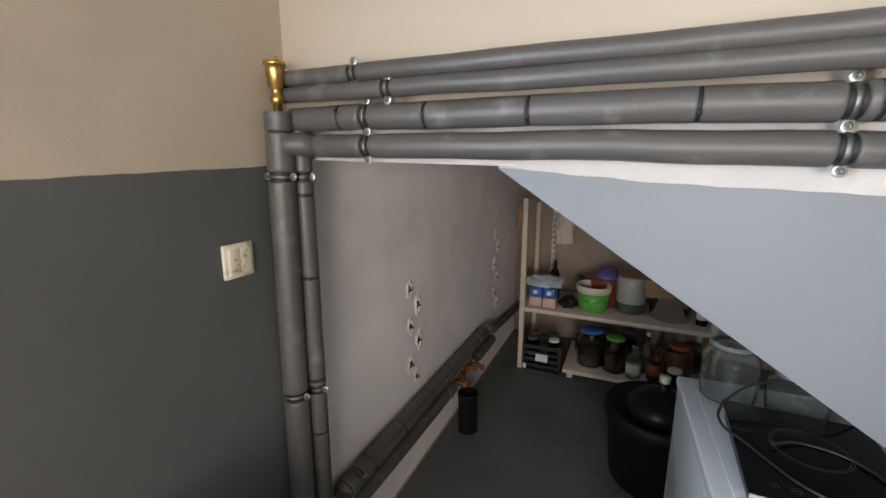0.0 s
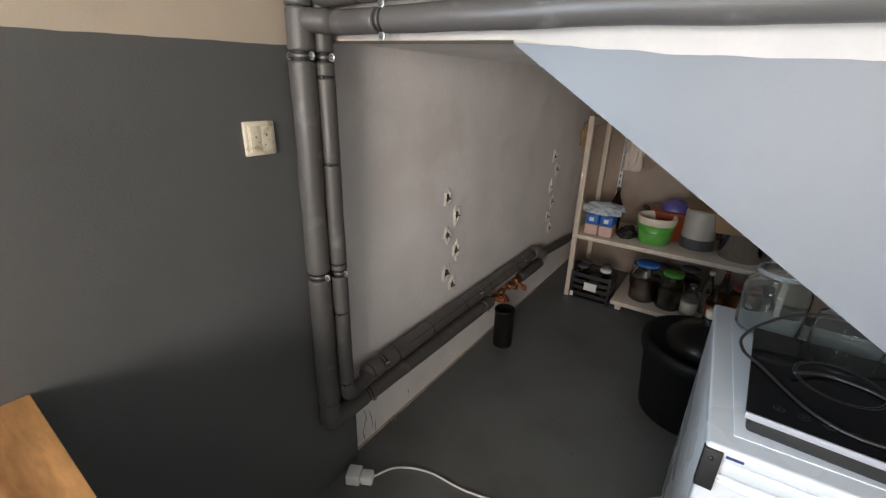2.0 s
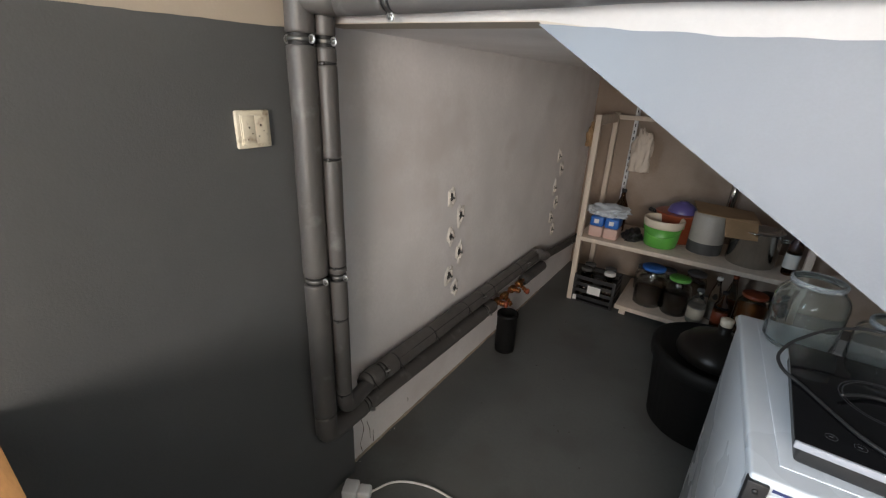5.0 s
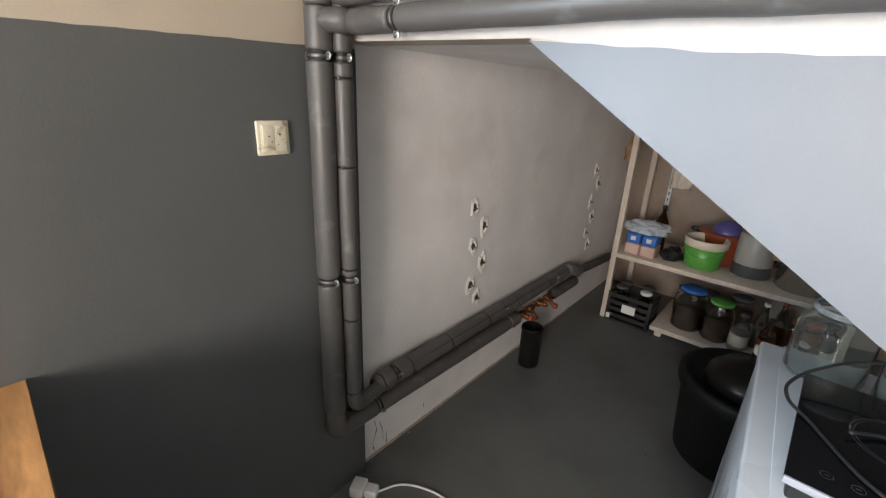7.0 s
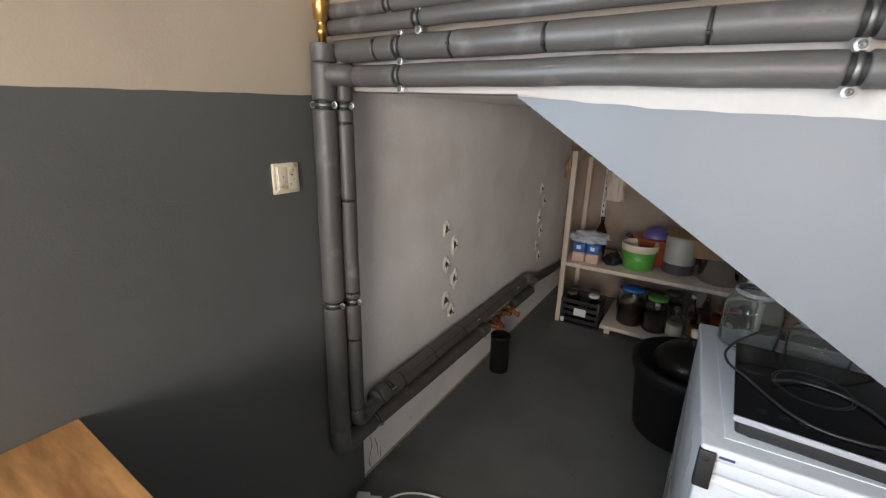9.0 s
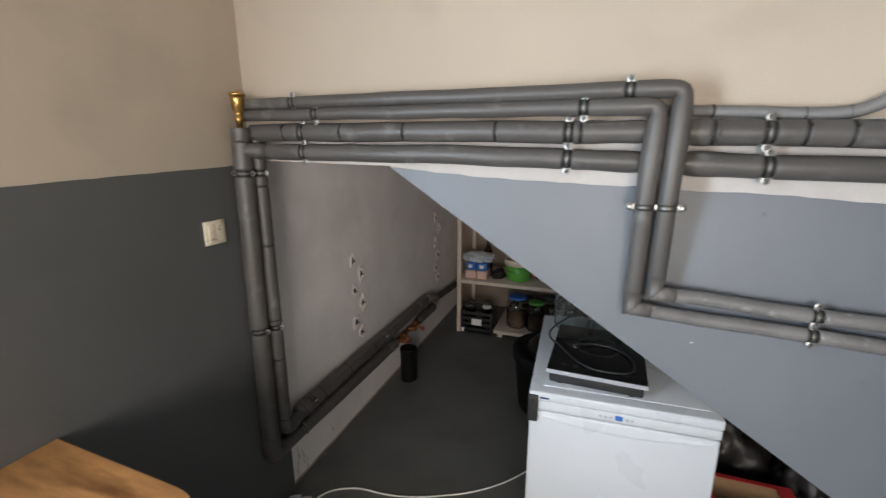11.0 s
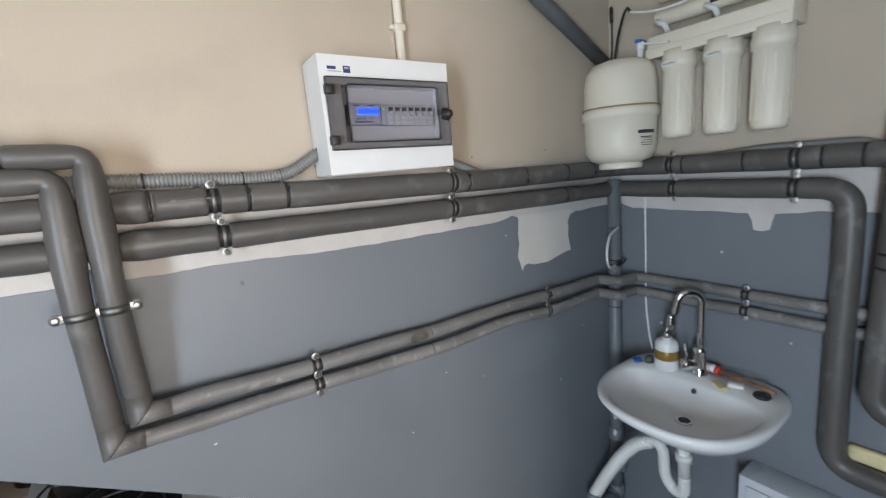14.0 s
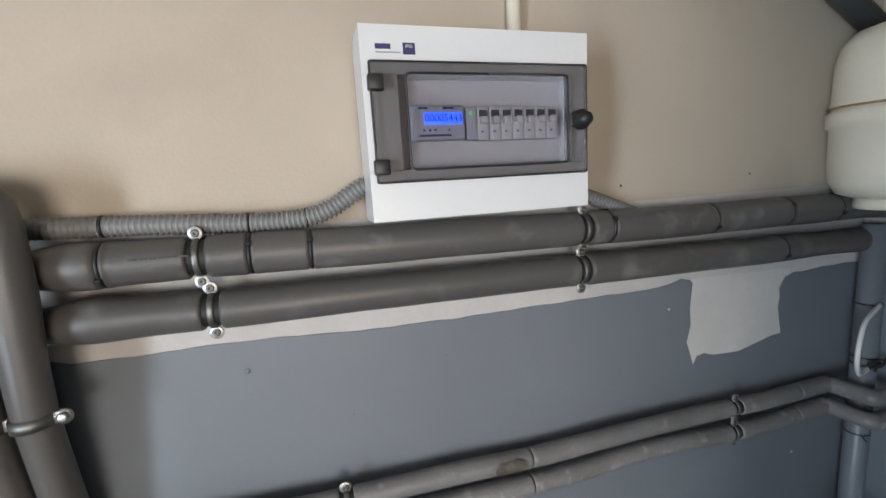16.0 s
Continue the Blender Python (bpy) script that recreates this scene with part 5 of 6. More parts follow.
for y0, y1, z, r in ((0.50, 0.93, 2.165, 0.029), (0.50, 0.92, 2.245, 0.029)):
    mem = put("membrane_housing", tube([(2.50, y0, z), (2.50, y0 + 0.008, z), (2.50, y1 - 0.008, z), (2.50, y1, z)], [r * 0.85, r, r, r * 0.85], 24), TANK, filt, "white membrane tube with printed label")
    sub_of("label_bar", box((2.468, 0.69, z - 0.012), (2.472, 0.74, z + 0.004)), INK, mem)
    sub_of("label_bar", box((2.468, 0.62, z - 0.004), (2.472, 0.68, z + 0.006)), RED_CAP, mem)
for y in (0.55, 0.72, 0.88):
    put("elbow_fitting", tube(fillet([(2.50, y, 2.10), (2.46, y, 2.13), (2.46, y + 0.03, 2.15)], 0.01), 0.009, 10), PLASTIC, filt)
hose = thing("filter_hose", "thin white water hose of the filter", "hose", (2.44, 0.95, 2.15))
put("hose", tube(resample(fillet([(TX + 0.01, TY - 0.075, 2.085), (2.44, 0.90, 2.075), (2.455, 0.86, 2.07)], 0.03), 0.01), 0.0038, 8), PVC_WHITE, hose)
hose = thing("filter_hose", "long white water hose looping over the filter", "hose", (2.44, 0.8, 2.2))
put("hose", tube(resample(fillet([(2.42, 0.985, 2.20), (2.42, 0.90, 2.172), (2.42, 0.75, 2.17), (2.43, 0.62, 2.235), (2.46, 0.54, 2.32)], 0.08), 0.01), 0.0042, 8), PVC_WHITE, hose)
wires = thing("black_wire", "two black wires hanging behind the tank", "cable", (2.53, 1.12, 2.2))
put("wire", tube(resample(fillet([(2.53, 1.135, 2.05), (2.53, 1.13, 2.15), (2.525, 1.13, 2.28)], 0.04), 0.01), 0.0035, 8), BLACK, wires)
put("plug_end", tube([(2.525, 1.13, 2.22), (2.525, 1.13, 2.275)], 0.007, 10), BLACK, wires)
put("wire", tube(resample(fillet([(2.525, 1.12, 2.05), (2.505, 1.09, 2.15), (2.47, 1.04, 2.222), (2.43, 1.0, 2.222), (2.42, 0.985, 2.20)], 0.04), 0.01), 0.005, 8), BLACK, wires)

# ---- boxes by the right-hand riser ----
jb = thing("junction_box", "white plastic junction box on the wall", "junction box", (XC, 0.215, 1.53))
put("lid", box((2.556, 0.166, 1.478), (2.572, 0.262, 1.580), 0.003), STRIP, jb)
jb2 = thing("junction_box", "grey painted junction box below the white one", "junction box", (XC, 0.2, 1.43))
put("lid", box((2.556, 0.166, 1.362), (2.572, 0.240, 1.474), 0.005), GREY, jb2)
sock = thing("wall_socket", "white surface socket with a small frame", "socket", (XC, 0.19, 1.30))
put("body", box((2.515, 0.155, 1.243), (2.572, 0.226, 1.355), 0.006), PLASTIC, sock)
put("trunking", box((2.556, 0.226, 1.35), (2.572, 0.240, 1.48), 0.002), PLASTIC, sock)
corrugated("flexible_conduit", "grey ribbed conduit hanging behind the riser", [(2.56, 0.27, 1.49), (2.56, 0.285, 1.36), (2.56, 0.25, 1.25), (2.56, 0.17, 1.19), (2.56, 0.0, 1.17)], 0.011, CONDUIT)
felt = thing("insulation_board", "speckled grey insulation board beside the sockets", "board", (2.47, -0.05, 1.25))
put("board", box((2.42, -0.35, 1.165), (2.48, 0.125, 1.90), 0.006), FELT, felt)
put("bracket", box((2.48, -0.2, 1.40), (2.574, -0.16, 1.44), 0.002), ZINC, felt)
valve2 = thing("ball_valve", "brass ball valve with red handle", "valve", (2.53, 0.09, 1.15))
put("body", tube([(2.548, 0.115, 1.117), (2.548, 0.06, 1.117)], 0.021, 12), BRASS, valve2)
put("handle", box((2.505, 0.06, 1.13), (2.53, 0.105, 1.165), 0.004), RED_CAP, valve2)
cab = thing("manifold_cabinet", "shallow white metal cabinet under the pipes", "cabinet", (2.51, 0.1, 0))
put("body", box((2.452, -0.42, 0.0), (2.571, 0.590, 0.541), 0.003), WHITE, cab)
put("door", box((2.443, -0.39, 0.03), (2.451, 0.565, 0.512), 0.002), WHITE, cab)
spg = thing("foam_strip", "pale yellow foam strip wedged behind a pipe", "foam", (2.555, 0.22, 0.71))
put("strip", box((2.545, 0.112, 0.700), (2.571, 0.335, 0.752), 0.012, seg=3), SPONGE, spg)

# ---- store wall details ----
for y, z in ((1.915, 0.992), (2.003, 0.889), (1.924, 0.802), (2.009, 0.702), (1.928, 0.602), (1.984, 0.515), (3.292, 1.022), (3.366, 0.919), (3.277, 0.803), (3.345, 0.683), (3.288, 0.576), (3.349, 0.470)):
    pts, hole = [], []
    for k in range(18):
        a = 2 * math.pi * k / 18
        r = 0.043 * (1 + 0.6 * noise.noise((math.cos(a) * 1.5 + y * 9, math.sin(a) * 1.5, z * 7)))
        pts.append((y + r * 0.8 * math.cos(a), z + r * 1.25 * math.sin(a)))
        r = 0.0185 * (1 + 0.45 * noise.noise((math.cos(a) * 2 + y * 5, math.sin(a) * 2, z * 3)))
        hole.append((y + r * math.cos(a), z + r * math.sin(a)))
    bm = bmesh.new()
    loops = []
    for scale, out_x in ((1.0, 0.0004), (0.80, 0.0055), (0.62, 0.0075), (0.48, 0.0030), (0.36, 0.0008)):
        loops.append([bm.verts.new((-0.690 + out_x * (1 + 0.5 * noise.noise((a * 70, b * 70, scale))), y + (a - y) * scale, z + (b - z) * scale + 0.004 * (1 - scale))) for a, b in pts])
    for ra, rb in zip(loops, loops[1:]):
        for k in range(18):
            bm.faces.new((ra[k], ra[(k + 1) % 18], rb[(k + 1) % 18], rb[k]))
    chip = part("plaster_chip", bm, LIME, wall_store, "broken plaster round a hole")
    inner = [(y + (a - y) * 0.40, z + (b - z) * 0.40 + 0.0024) for a, b in pts]
    part("mortar", plate(inner, "x", -0.690, 0.0012), MORTAR, chip)
    part("drill_hole", plate(hole, "x", -0.6888, 0.0010), FOAM_DARK, chip)
    part("anchor_bolt", tube([(-0.688, y, z), (-0.672, y + 0.003, z - 0.002)], 0.0050, 8), BAND, chip)
bm = bmesh.new()
for k in range(22):
    y = 1.26 + 2.5 * random.random() ** 1.5
    r = 0.0012 + 0.0022 * random.random() ** 2
    blob = bmesh.new()
    bmesh.ops.create_icosphere(blob, subdivisions=1, radius=r)
    for q in blob.verts:
        q.co = Vector((q.co.x, q.co.y * 1.6, max(q.co.z * 0.5, 0))) * (1 + 0.4 * noise.noise(q.co * 200))
    bmesh.ops.translate(blob, verts=blob.verts, vec=(-0.688 + 0.02 * random.random() ** 2, y, 0.0))
    merge(bm, blob)
tagged(part("plaster_crumbs", bm, BARE), "crumbled plaster along the foot of the wall", "debris", kind="stuff")
bm = bmesh.new()
for k in range(26):
    x, y = -0.5 + 1.4 * random.random(), 0.9 + 2.2 * random.random()
    box((x, y, 0.0), (x + 0.004 + 0.006 * random.random(), y + 0.004 + 0.005 * random.random(), 0.002 + 0.003 * random.random()), bm=bm)
tagged(part("floor_grit", bm, FOAM_DARK), "small dark grit on the floor", "debris", kind="stuff")
# cracks and flaking at the foot of the wall
for k, (y, z, n) in enumerate(((1.318, 0.01, 14), (1.362, 0.045, 9), (1.385, 0.01, 6), (1.62, 0.06, 3))):
    pts = [(-0.6895, y + 0.020 * noise.noise((k * 5.3, i * 0.16, 2.0)) + 0.003 * noise.noise((k, i * 1.9, 7.0)), z + 0.013 * i) for i in range(n)]
    part("crack", tube(pts, [0.0006 + 0.0030 * abs(noise.noise((k * 3.1, i * 0.7, 0))) for i in range(n)], 5), TAPE_DARK, wall_store, "brown crack in the whitewash")

line = [(-0.687 + 0.003 * noise.noise((y * 9, 0, 1)), y, 0.001) for y in (1.25 + 0.02 * k for k in range(100))]
part("dirt_line", tube(line, [0.006 + 0.004 * noise.noise((q[1] * 14, 3, 0)) for q in line], 7), MORTAR, wall_store, "brown dirt along the foot of the wall")

# ---- black tube standing by the wall ----
cyl = thing("black_tube", "short black plastic tube standing on the floor", "tube", (-0.553, 2.372, 0))
put("tube", lathe([(0.050, 0.012), (0.050, 0.0), (0.057, 0.0), (0.058, 0.02), (0.058, 0.222), (0.061, 0.225), (0.061, 0.243), (0.058, 0.247), (0.051, 0.247), (0.050, 0.014), (0, 0.012)], (-0.553, 2.372, 0), 28), TUB, cyl)

# ---- black tub ----
tub = thing("black_tub", "large black lidded plastic tub on the floor", "tub", (0.455, 2.385, 0))
put("tub", lathe([(0, 0), (0.20, 0), (0.215, 0.012), (0.245, 0.34), (0.250, 0.345), (0.250, 0.36), (0, 0.36)], (0.455, 2.385, 0), 40), TUB, tub)
put("lid", lathe([(0.255, 0.338), (0.262, 0.345), (0.264, 0.395), (0.252, 0.402), (0.235, 0.400), (0.225, 0.385), (0.12, 0.390), (0, 0.395)], (0.455, 2.385, 0), 40), TUB, tub)

dj = thing("demijohn", "dark glass demijohn with pale cork on the tub", "demijohn", (0.451, 2.33, 0.392))
put("glass", lathe([(0, 0), (0.150, 0), (0.160, 0.018), (0.155, 0.045), (0.120, 0.085), (0.060, 0.112), (0.030, 0.124), (0.026, 0.135), (0.026, 0.160), (0, 0.160)], (0.451, 2.33, 0.400), 32), DARK_GLASS, dj)
put("cork", lathe([(0, 0.150), (0.022, 0.150), (0.025, 0.190), (0, 0.192)], (0.451, 2.33, 0.400), 16), IVORY_CLEAN, dj, "pale cork")

# ---- socket block and lead on the floor ----
block = thing("socket_block", "white extension socket block on the floor", "extension lead", (-0.565, 1.17, 0))
M = pose(-0.565, 1.165, 0, 0, 0, 28)
put("block", box((-0.055, -0.032, 0.0), (0.0, 0.032, 0.046), 0.006, m=M), PLASTIC, block)
put("plug", box((0.001, -0.024, 0.0), (0.050, 0.024, 0.040), 0.008, m=M), PLASTIC, block)
lead = thing("white_cable", "white lead running over the floor to the fridge", "cable", (-0.3, 1.36, 0))
put("lead", tube(resample(fillet([(-0.525, 1.195, 0.018), (-0.50, 1.28, 0.006), (-0.44, 1.325, 0.0045), (-0.354, 1.356, 0.0045), (-0.20, 1.36, 0.0045), (-0.05, 1.405, 0.0045), (0.154, 1.503, 0.0045), (0.30, 1.62, 0.0045), (0.44, 1.80, 0.0045),
                              (0.60, 1.86, 0.0045)], 0.09, 8), 0.012), 0.0042, 8), PVC_WHITE, lead)

# ---- red carton and bottles under the stairs ----
carton = thing("cardboard_box", "open red cardboard carton with white print", "box", (1.28, 1.50, 0))
CX0, CX1, CY0, CY1, CZ = 1.112, 1.450, 1.365, 1.655, 0.30
put("front_wall", box((CX0, CY0, 0), (CX1, CY0 + 0.004, CZ)), RED, carton)
put("back_wall", box((CX0, CY1 - 0.004, 0), (CX1, CY1, CZ)), RED, carton)
put("side_wall", box((CX0, CY0 + 0.004, 0), (CX0 + 0.004, CY1 - 0.004, CZ)), RED, carton)
put("side_wall", box((CX1 - 0.004, CY0 + 0.004, 0), (CX1, CY1 - 0.004, CZ)), RED, carton)
for a, b in (((CX0 + 0.0045, CY1 - 0.0055, 0.01), (CX1 - 0.0045, CY1 - 0.0045, CZ - 0.003)), ((CX0 + 0.0045, CY0 + 0.0045, 0.01), (CX0 + 0.0055, CY1 - 0.006, CZ - 0.003)),
             ((CX1 - 0.0055, CY0 + 0.0045, 0.01), (CX1 - 0.0045, CY1 - 0.006, CZ - 0.003))):
    put("lining", box(a, b), CARDBOARD, carton, "bare brown inner face")
put("inside", box((CX0 + 0.004, CY0 + 0.004, 0.002), (CX1 - 0.004, CY1 - 0.004, 0.008)), CARDBOARD, carton, "bare brown bottom")
bm = bmesh.new()
outer_pts = [(CX0, CY0), (CX1, CY0), (CX1, CY1), (CX0, CY1)]
inner_pts = [(CX0 + 0.05, CY0 + 0.05), (CX0 + 0.13, CY0 + 0.045), (CX0 + 0.22, CY0 + 0.06), (CX1 - 0.045, CY0 + 0.075), (CX1 - 0.055, CY1 - 0.02), (CX0 + 0.03, CY1 - 0.02)]
o4 = [bm.verts.new((x, y, CZ + 0.005)) for x, y in outer_pts]
i6 = [bm.verts.new((x, y, CZ + 0.005)) for x, y in inner_pts]
for f in ((o4[0], o4[1], i6[3], i6[2], i6[1], i6[0]), (o4[1], o4[2], i6[4], i6[3]), (o4[2], o4[3], i6[5], i6[4]), (o4[3], o4[0], i6[0], i6[5])):
    bm.faces.new(f)
bmesh.ops.recalc_face_normals(bm, faces=bm.faces[:])
for v in bmesh.ops.extrude_face_region(bm, geom=bm.faces[:])["geom"]:
    if isinstance(v, bmesh.types.BMVert):
        v.co.z -= 0.004
bmesh.ops.recalc_face_normals(bm, faces=bm.faces[:])
put("torn_top", bm, RED, carton, "torn red top with a hole")
bm = plate([(1.205 + 0.055 * math.cos(2 * math.pi * k / 28), 0.235 + 0.038 * math.sin(2 * math.pi * k / 28)) for k in range(28)], "y", CY0 - 0.0005, -0.0006)
put("print_oval", bm, PAPER, carton, "white oval print")
bm = plate([(1.205 + 0.049 * math.cos(2 * math.pi * k / 28), 0.235 + 0.032 * math.sin(2 * math.pi * k / 28)) for k in range(28)], "y", CY0 - 0.0012, -0.0006)
put("print_field", bm, RED, carton)
o = words("3,2%", 0.040, pose(1.385, CY0 - 0.0012, 0.268, 90, 0, 0), PAPER, "print_text", None)
place(o, carton)


def bottle(label, at, r, h, mat, cap=None, group="bottles", fill=None, level=0.5, band=None, neck=0.014):
    t = thing("bottle", label, "bottle", at, group=group)
    prof = [(0, 0), (r * 0.9, 0), (r, 0.01), (r, h * 0.55), (r * 0.95, h * 0.62), (neck * 1.3, h * 0.80), (neck, h * 0.86), (neck, h * 0.97), (0, h * 0.97)]
    put("glass", lathe(prof, at, 24), mat, t)
    if fill:
        put("contents", lathe([(0, 0.005), (r - 0.004, 0.008), (r - 0.003, h * level), (0, h * level)], at, 20), fill, t)
    if band:
        put("paper_label", lathe([(r + 0.0004, h * 0.15), (r + 0.0010, h * 0.152), (r + 0.0010, h * 0.46), (r + 0.0004, h * 0.462)], at, 24), band, t)
    if cap:
        put("cap", lathe([(0, h * 0.93), (neck + 0.003, h * 0.93), (neck + 0.003, h), (0, h)], at, 16), cap, t)
    return t


held = bottle("clear water bottle with blue cap and blue handle", (1.575, 1.46, 0), 0.062, 0.300, PET, BLUE, neck=0.016)
put("handle", tube(resample(fillet([(1.560, 1.405, 0.20), (1.59, 1.385, 0.235), (1.64, 1.39, 0.225), (1.645, 1.44, 0.19)], 0.03), 0.008), 0.005, 8), BLUE, held, "bent blue plastic handle")
bottle("clear water bottle with blue cap", (1.505, 1.62, 0), 0.045, 0.29, PET, BLUE)
bottle("round clear glass demijohn on the floor", (1.735, 1.43, 0), 0.085, 0.27, CLEAR, None, neck=0.024)


def heap(name, label, category, at, size, mat, seed, rough=0.35):
    t = thing(name, label, category, at)
    bm = bmesh.new()
    bmesh.ops.create_icosphere(bm, subdivisions=4, radius=1)
    for q in bm.verts:
        n0 = q.co.normalized()
        k = 1 + rough * noise.noise(n0 * 2.2 + Vector((seed, 0, 0))) + rough * 0.45 * noise.noise(n0 * 7 + Vector((0, seed, 0)))
        q.co = Vector((n0.x * size[0] * k, n0.y * size[1] * k, max(n0.z * k, -0.5) * size[2]))
    lowest = min(q.co.z for q in bm.verts)
    bmesh.ops.translate(bm, verts=bm.verts, vec=(at[0], at[1], at[2] - lowest))
    put("bag_body", smooth(bm, 80), mat, t)
    return t


heap("bin_bag", "crumpled dark bin bag pushed under the stairs", "bag", (1.62, 1.92, 0), (0.20, 0.22, 0.20), DARK_BAG, 3.0)
heap("plastic_bag", "crumpled pale plastic bag under the stairs", "bag", (1.72, 1.66, 0), (0.20, 0.11, 0.20), BAG, 5.0)
heap("bin_bag", "dark bin bag leaning behind the bottles", "bag", (1.56, 1.78, 0), (0.14, 0.10, 0.27), DARK_BAG, 15.0)
heap("bin_bag", "dark bag behind the carton", "bag", (1.30, 2.0, 0), (0.22, 0.20, 0.30), DARK_BAG, 8.0)

# ---- shelf unit at the back of the store ----
SY0, SY1 = 3.26, 3.78
unit = thing("shelf_unit", "white wooden shelf unit crowded with jars", "shelf", (0.16, 3.5, 0))
for x in (-0.475, 0.775):
    for y in (SY0, SY1 - 0.035):
        put("post", box((x, y, 0), (x + 0.036, y + 0.036, 1.315 if x < 0 else 0.93), 0.002), PALE_WOOD, unit)
put("upper_board", box((-0.475, SY0 - 0.004, 0.468), (0.81, SY1, 0.498), 0.002), PALE_WOOD, unit)
put("lower_board", box((-0.13, SY0 - 0.03, 0.045), (0.81, SY1, 0.075), 0.002), PALE_WOOD, unit)
for x in (-0.10, 0.75):
    for y in (SY0, SY1 - 0.05):
        put("board_foot", box((x, y, 0), (x + 0.04, y + 0.04, 0.045)), PALE_WOOD, unit)
put("side_rail", box((-0.475, SY0 + 0.037, 1.25), (-0.445, SY1 - 0.036, 1.31), 0.002), PALE_WOOD, unit)
put("top_rail", box((-0.438, SY1 - 0.03, 1.27), (0.05, SY1 - 0.005, 1.30), 0.002), PALE_WOOD, unit)
strip = thing("slotted_strip", "white slotted shelf upright on the back wall", "shelf upright", (-0.36, 3.99, 0.5))
put("strip", box((-0.375, 3.975, 0.5), (-0.345, 3.998, 1.45), 0.002), PLASTIC, strip)
for k in range(16):
    put("slot", box((-0.364, 3.9735, 0.56 + k * 0.05), (-0.356, 3.9755, 0.585 + k * 0.05)), INK, strip)
UZ = 0.4985
pk = thing("egg_cartons", "stacked blue and pink wrapped packs", "packs", (-0.34, 3.40, UZ))
for x in (-0.415, -0.315):
    put("pack", box((x, 3.31, UZ), (x + 0.095, 3.45, UZ + 0.075), 0.012, seg=3), PINK, pk)
    put("pack_top", box((x + 0.002, 3.312, UZ + 0.076), (x + 0.093, 3.452, UZ + 0.145), 0.012, seg=3), BLUE, pk, "blue wrapped pack")
    put("print_mark", box((x + 0.03, 3.3095, UZ + 0.10), (x + 0.062, 3.3125, UZ + 0.128)), PAPER, pk)
heap("plastic_bag", "pale green crumpled bag on the packs", "bag", (-0.33, 3.42, UZ + 0.145), (0.14, 0.08, 0.05), BAG, 11.0, 0.5)
heap("plastic_bag", "dark green crumpled bag beside the bucket", "bag", (-0.14, 3.43, UZ), (0.06, 0.07, 0.05), DARK_BAG, 12.0, 0.5)
bottle("dark brown bottle at the back of the shelf", (-0.275, 3.58, UZ), 0.045, 0.31, BROWN_GLASS, BLACK, fill=DARK_LIQUID)
bk = thing("bucket", "green plastic bucket with white rim", "bucket", (0.035, 3.44, UZ))
put("tub", lathe([(0, 0), (0.095, 0), (0.10, 0.006), (0.116, 0.15), (0.112, 0.15), (0.097, 0.01), (0, 0.008)], (0.035, 3.44, UZ), 32), GREEN, bk)
put("rim", lathe([(0.112, 0.135), (0.118, 0.135), (0.123, 0.142), (0.125, 0.185), (0.121, 0.19), (0.117, 0.185), (0.109, 0.148), (0.097, 0.06), (0.0, 0.058)], (0.035, 3.44, UZ), 32), IVORY_CLEAN, bk, "cream rim and lining")
put("handle", tube(resample(fillet([(-0.086, 3.42, UZ + 0.16), (-0.06, 3.335, UZ + 0.10), (0.035, 3.315, UZ + 0.075), (0.13, 3.335, UZ + 0.10), (0.156, 3.42, UZ + 0.16)], 0.06), 0.012), 0.003, 8), GREEN, bk, "folded-down green handle")
pot = thing("cooking_pot", "red-brown enamel pot with purple bowl on top", "pot", (0.10, 3.66, UZ))
put("pot", lathe([(0, 0), (0.135, 0), (0.145, 0.012), (0.150, 0.185), (0.157, 0.190), (0.157, 0.196), (0.145, 0.198), (0, 0.19)], (0.10, 3.66, UZ), 32), RUST, pot)
put("handle", tube(fillet([(-0.045, 3.63, UZ + 0.17), (-0.095, 3.62, UZ + 0.185), (-0.095, 3.69, UZ + 0.185), (-0.045, 3.68, UZ + 0.17)], 0.015), 0.007, 8), BLACK, pot)
bw = thing("bowl", "purple enamel bowl turned upside down", "bowl", (0.11, 3.66, UZ + 0.198))
put("bowl", lathe([(0.092, 0), (0.092, 0.004), (0.080, 0.040), (0.052, 0.064), (0.03, 0.068), (0.03, 0.076), (0, 0.076)], (0.11, 3.66, UZ + 0.196), 28), PURPLE, bw)
jug = thing("canister", "cloudy plastic canister on the shelf", "canister", (0.29, 3.50, UZ))
put("canister", lathe([(0, 0), (0.095, 0), (0.10, 0.01), (0.10, 0.25), (0.09, 0.27), (0, 0.272)], (0.29, 3.50, UZ), 28), FROST, jug)
put("dark_band", lathe([(0.1004, 0.004), (0.101, 0.006), (0.101, 0.075), (0.1004, 0.077)], (0.29, 3.50, UZ), 28), FOAM_DARK, jug)
cb = thing("cardboard_sheet", "bent brown cardboard sheet lying on the canister", "cardboard", (0.36, 3.46, UZ + 0.275))
put("sheet", box((-0.17, -0.10, 0), (0.17, 0.12, 0.004), m=pose(0.36, 3.46, UZ + 0.285, 6, 5, 12)), CARDBOARD, cb)
put("flap", box((0.0, -0.13, 0), (0.17, 0, 0.004), m=pose(0.36, 3.37, UZ + 0.278, 50, 0, 14)), CARDBOARD, cb)
sp = thing("cooking_pot", "large stainless steel pot", "pot", (0.545, 3.47, UZ))
put("pot", lathe([(0, 0), (0.125, 0), (0.13, 0.01), (0.13, 0.21), (0.136, 0.214), (0.136, 0.22), (0.126, 0.22), (0.124, 0.20), (0, 0.19)], (0.545, 3.47, UZ), 36), STEEL, sp)
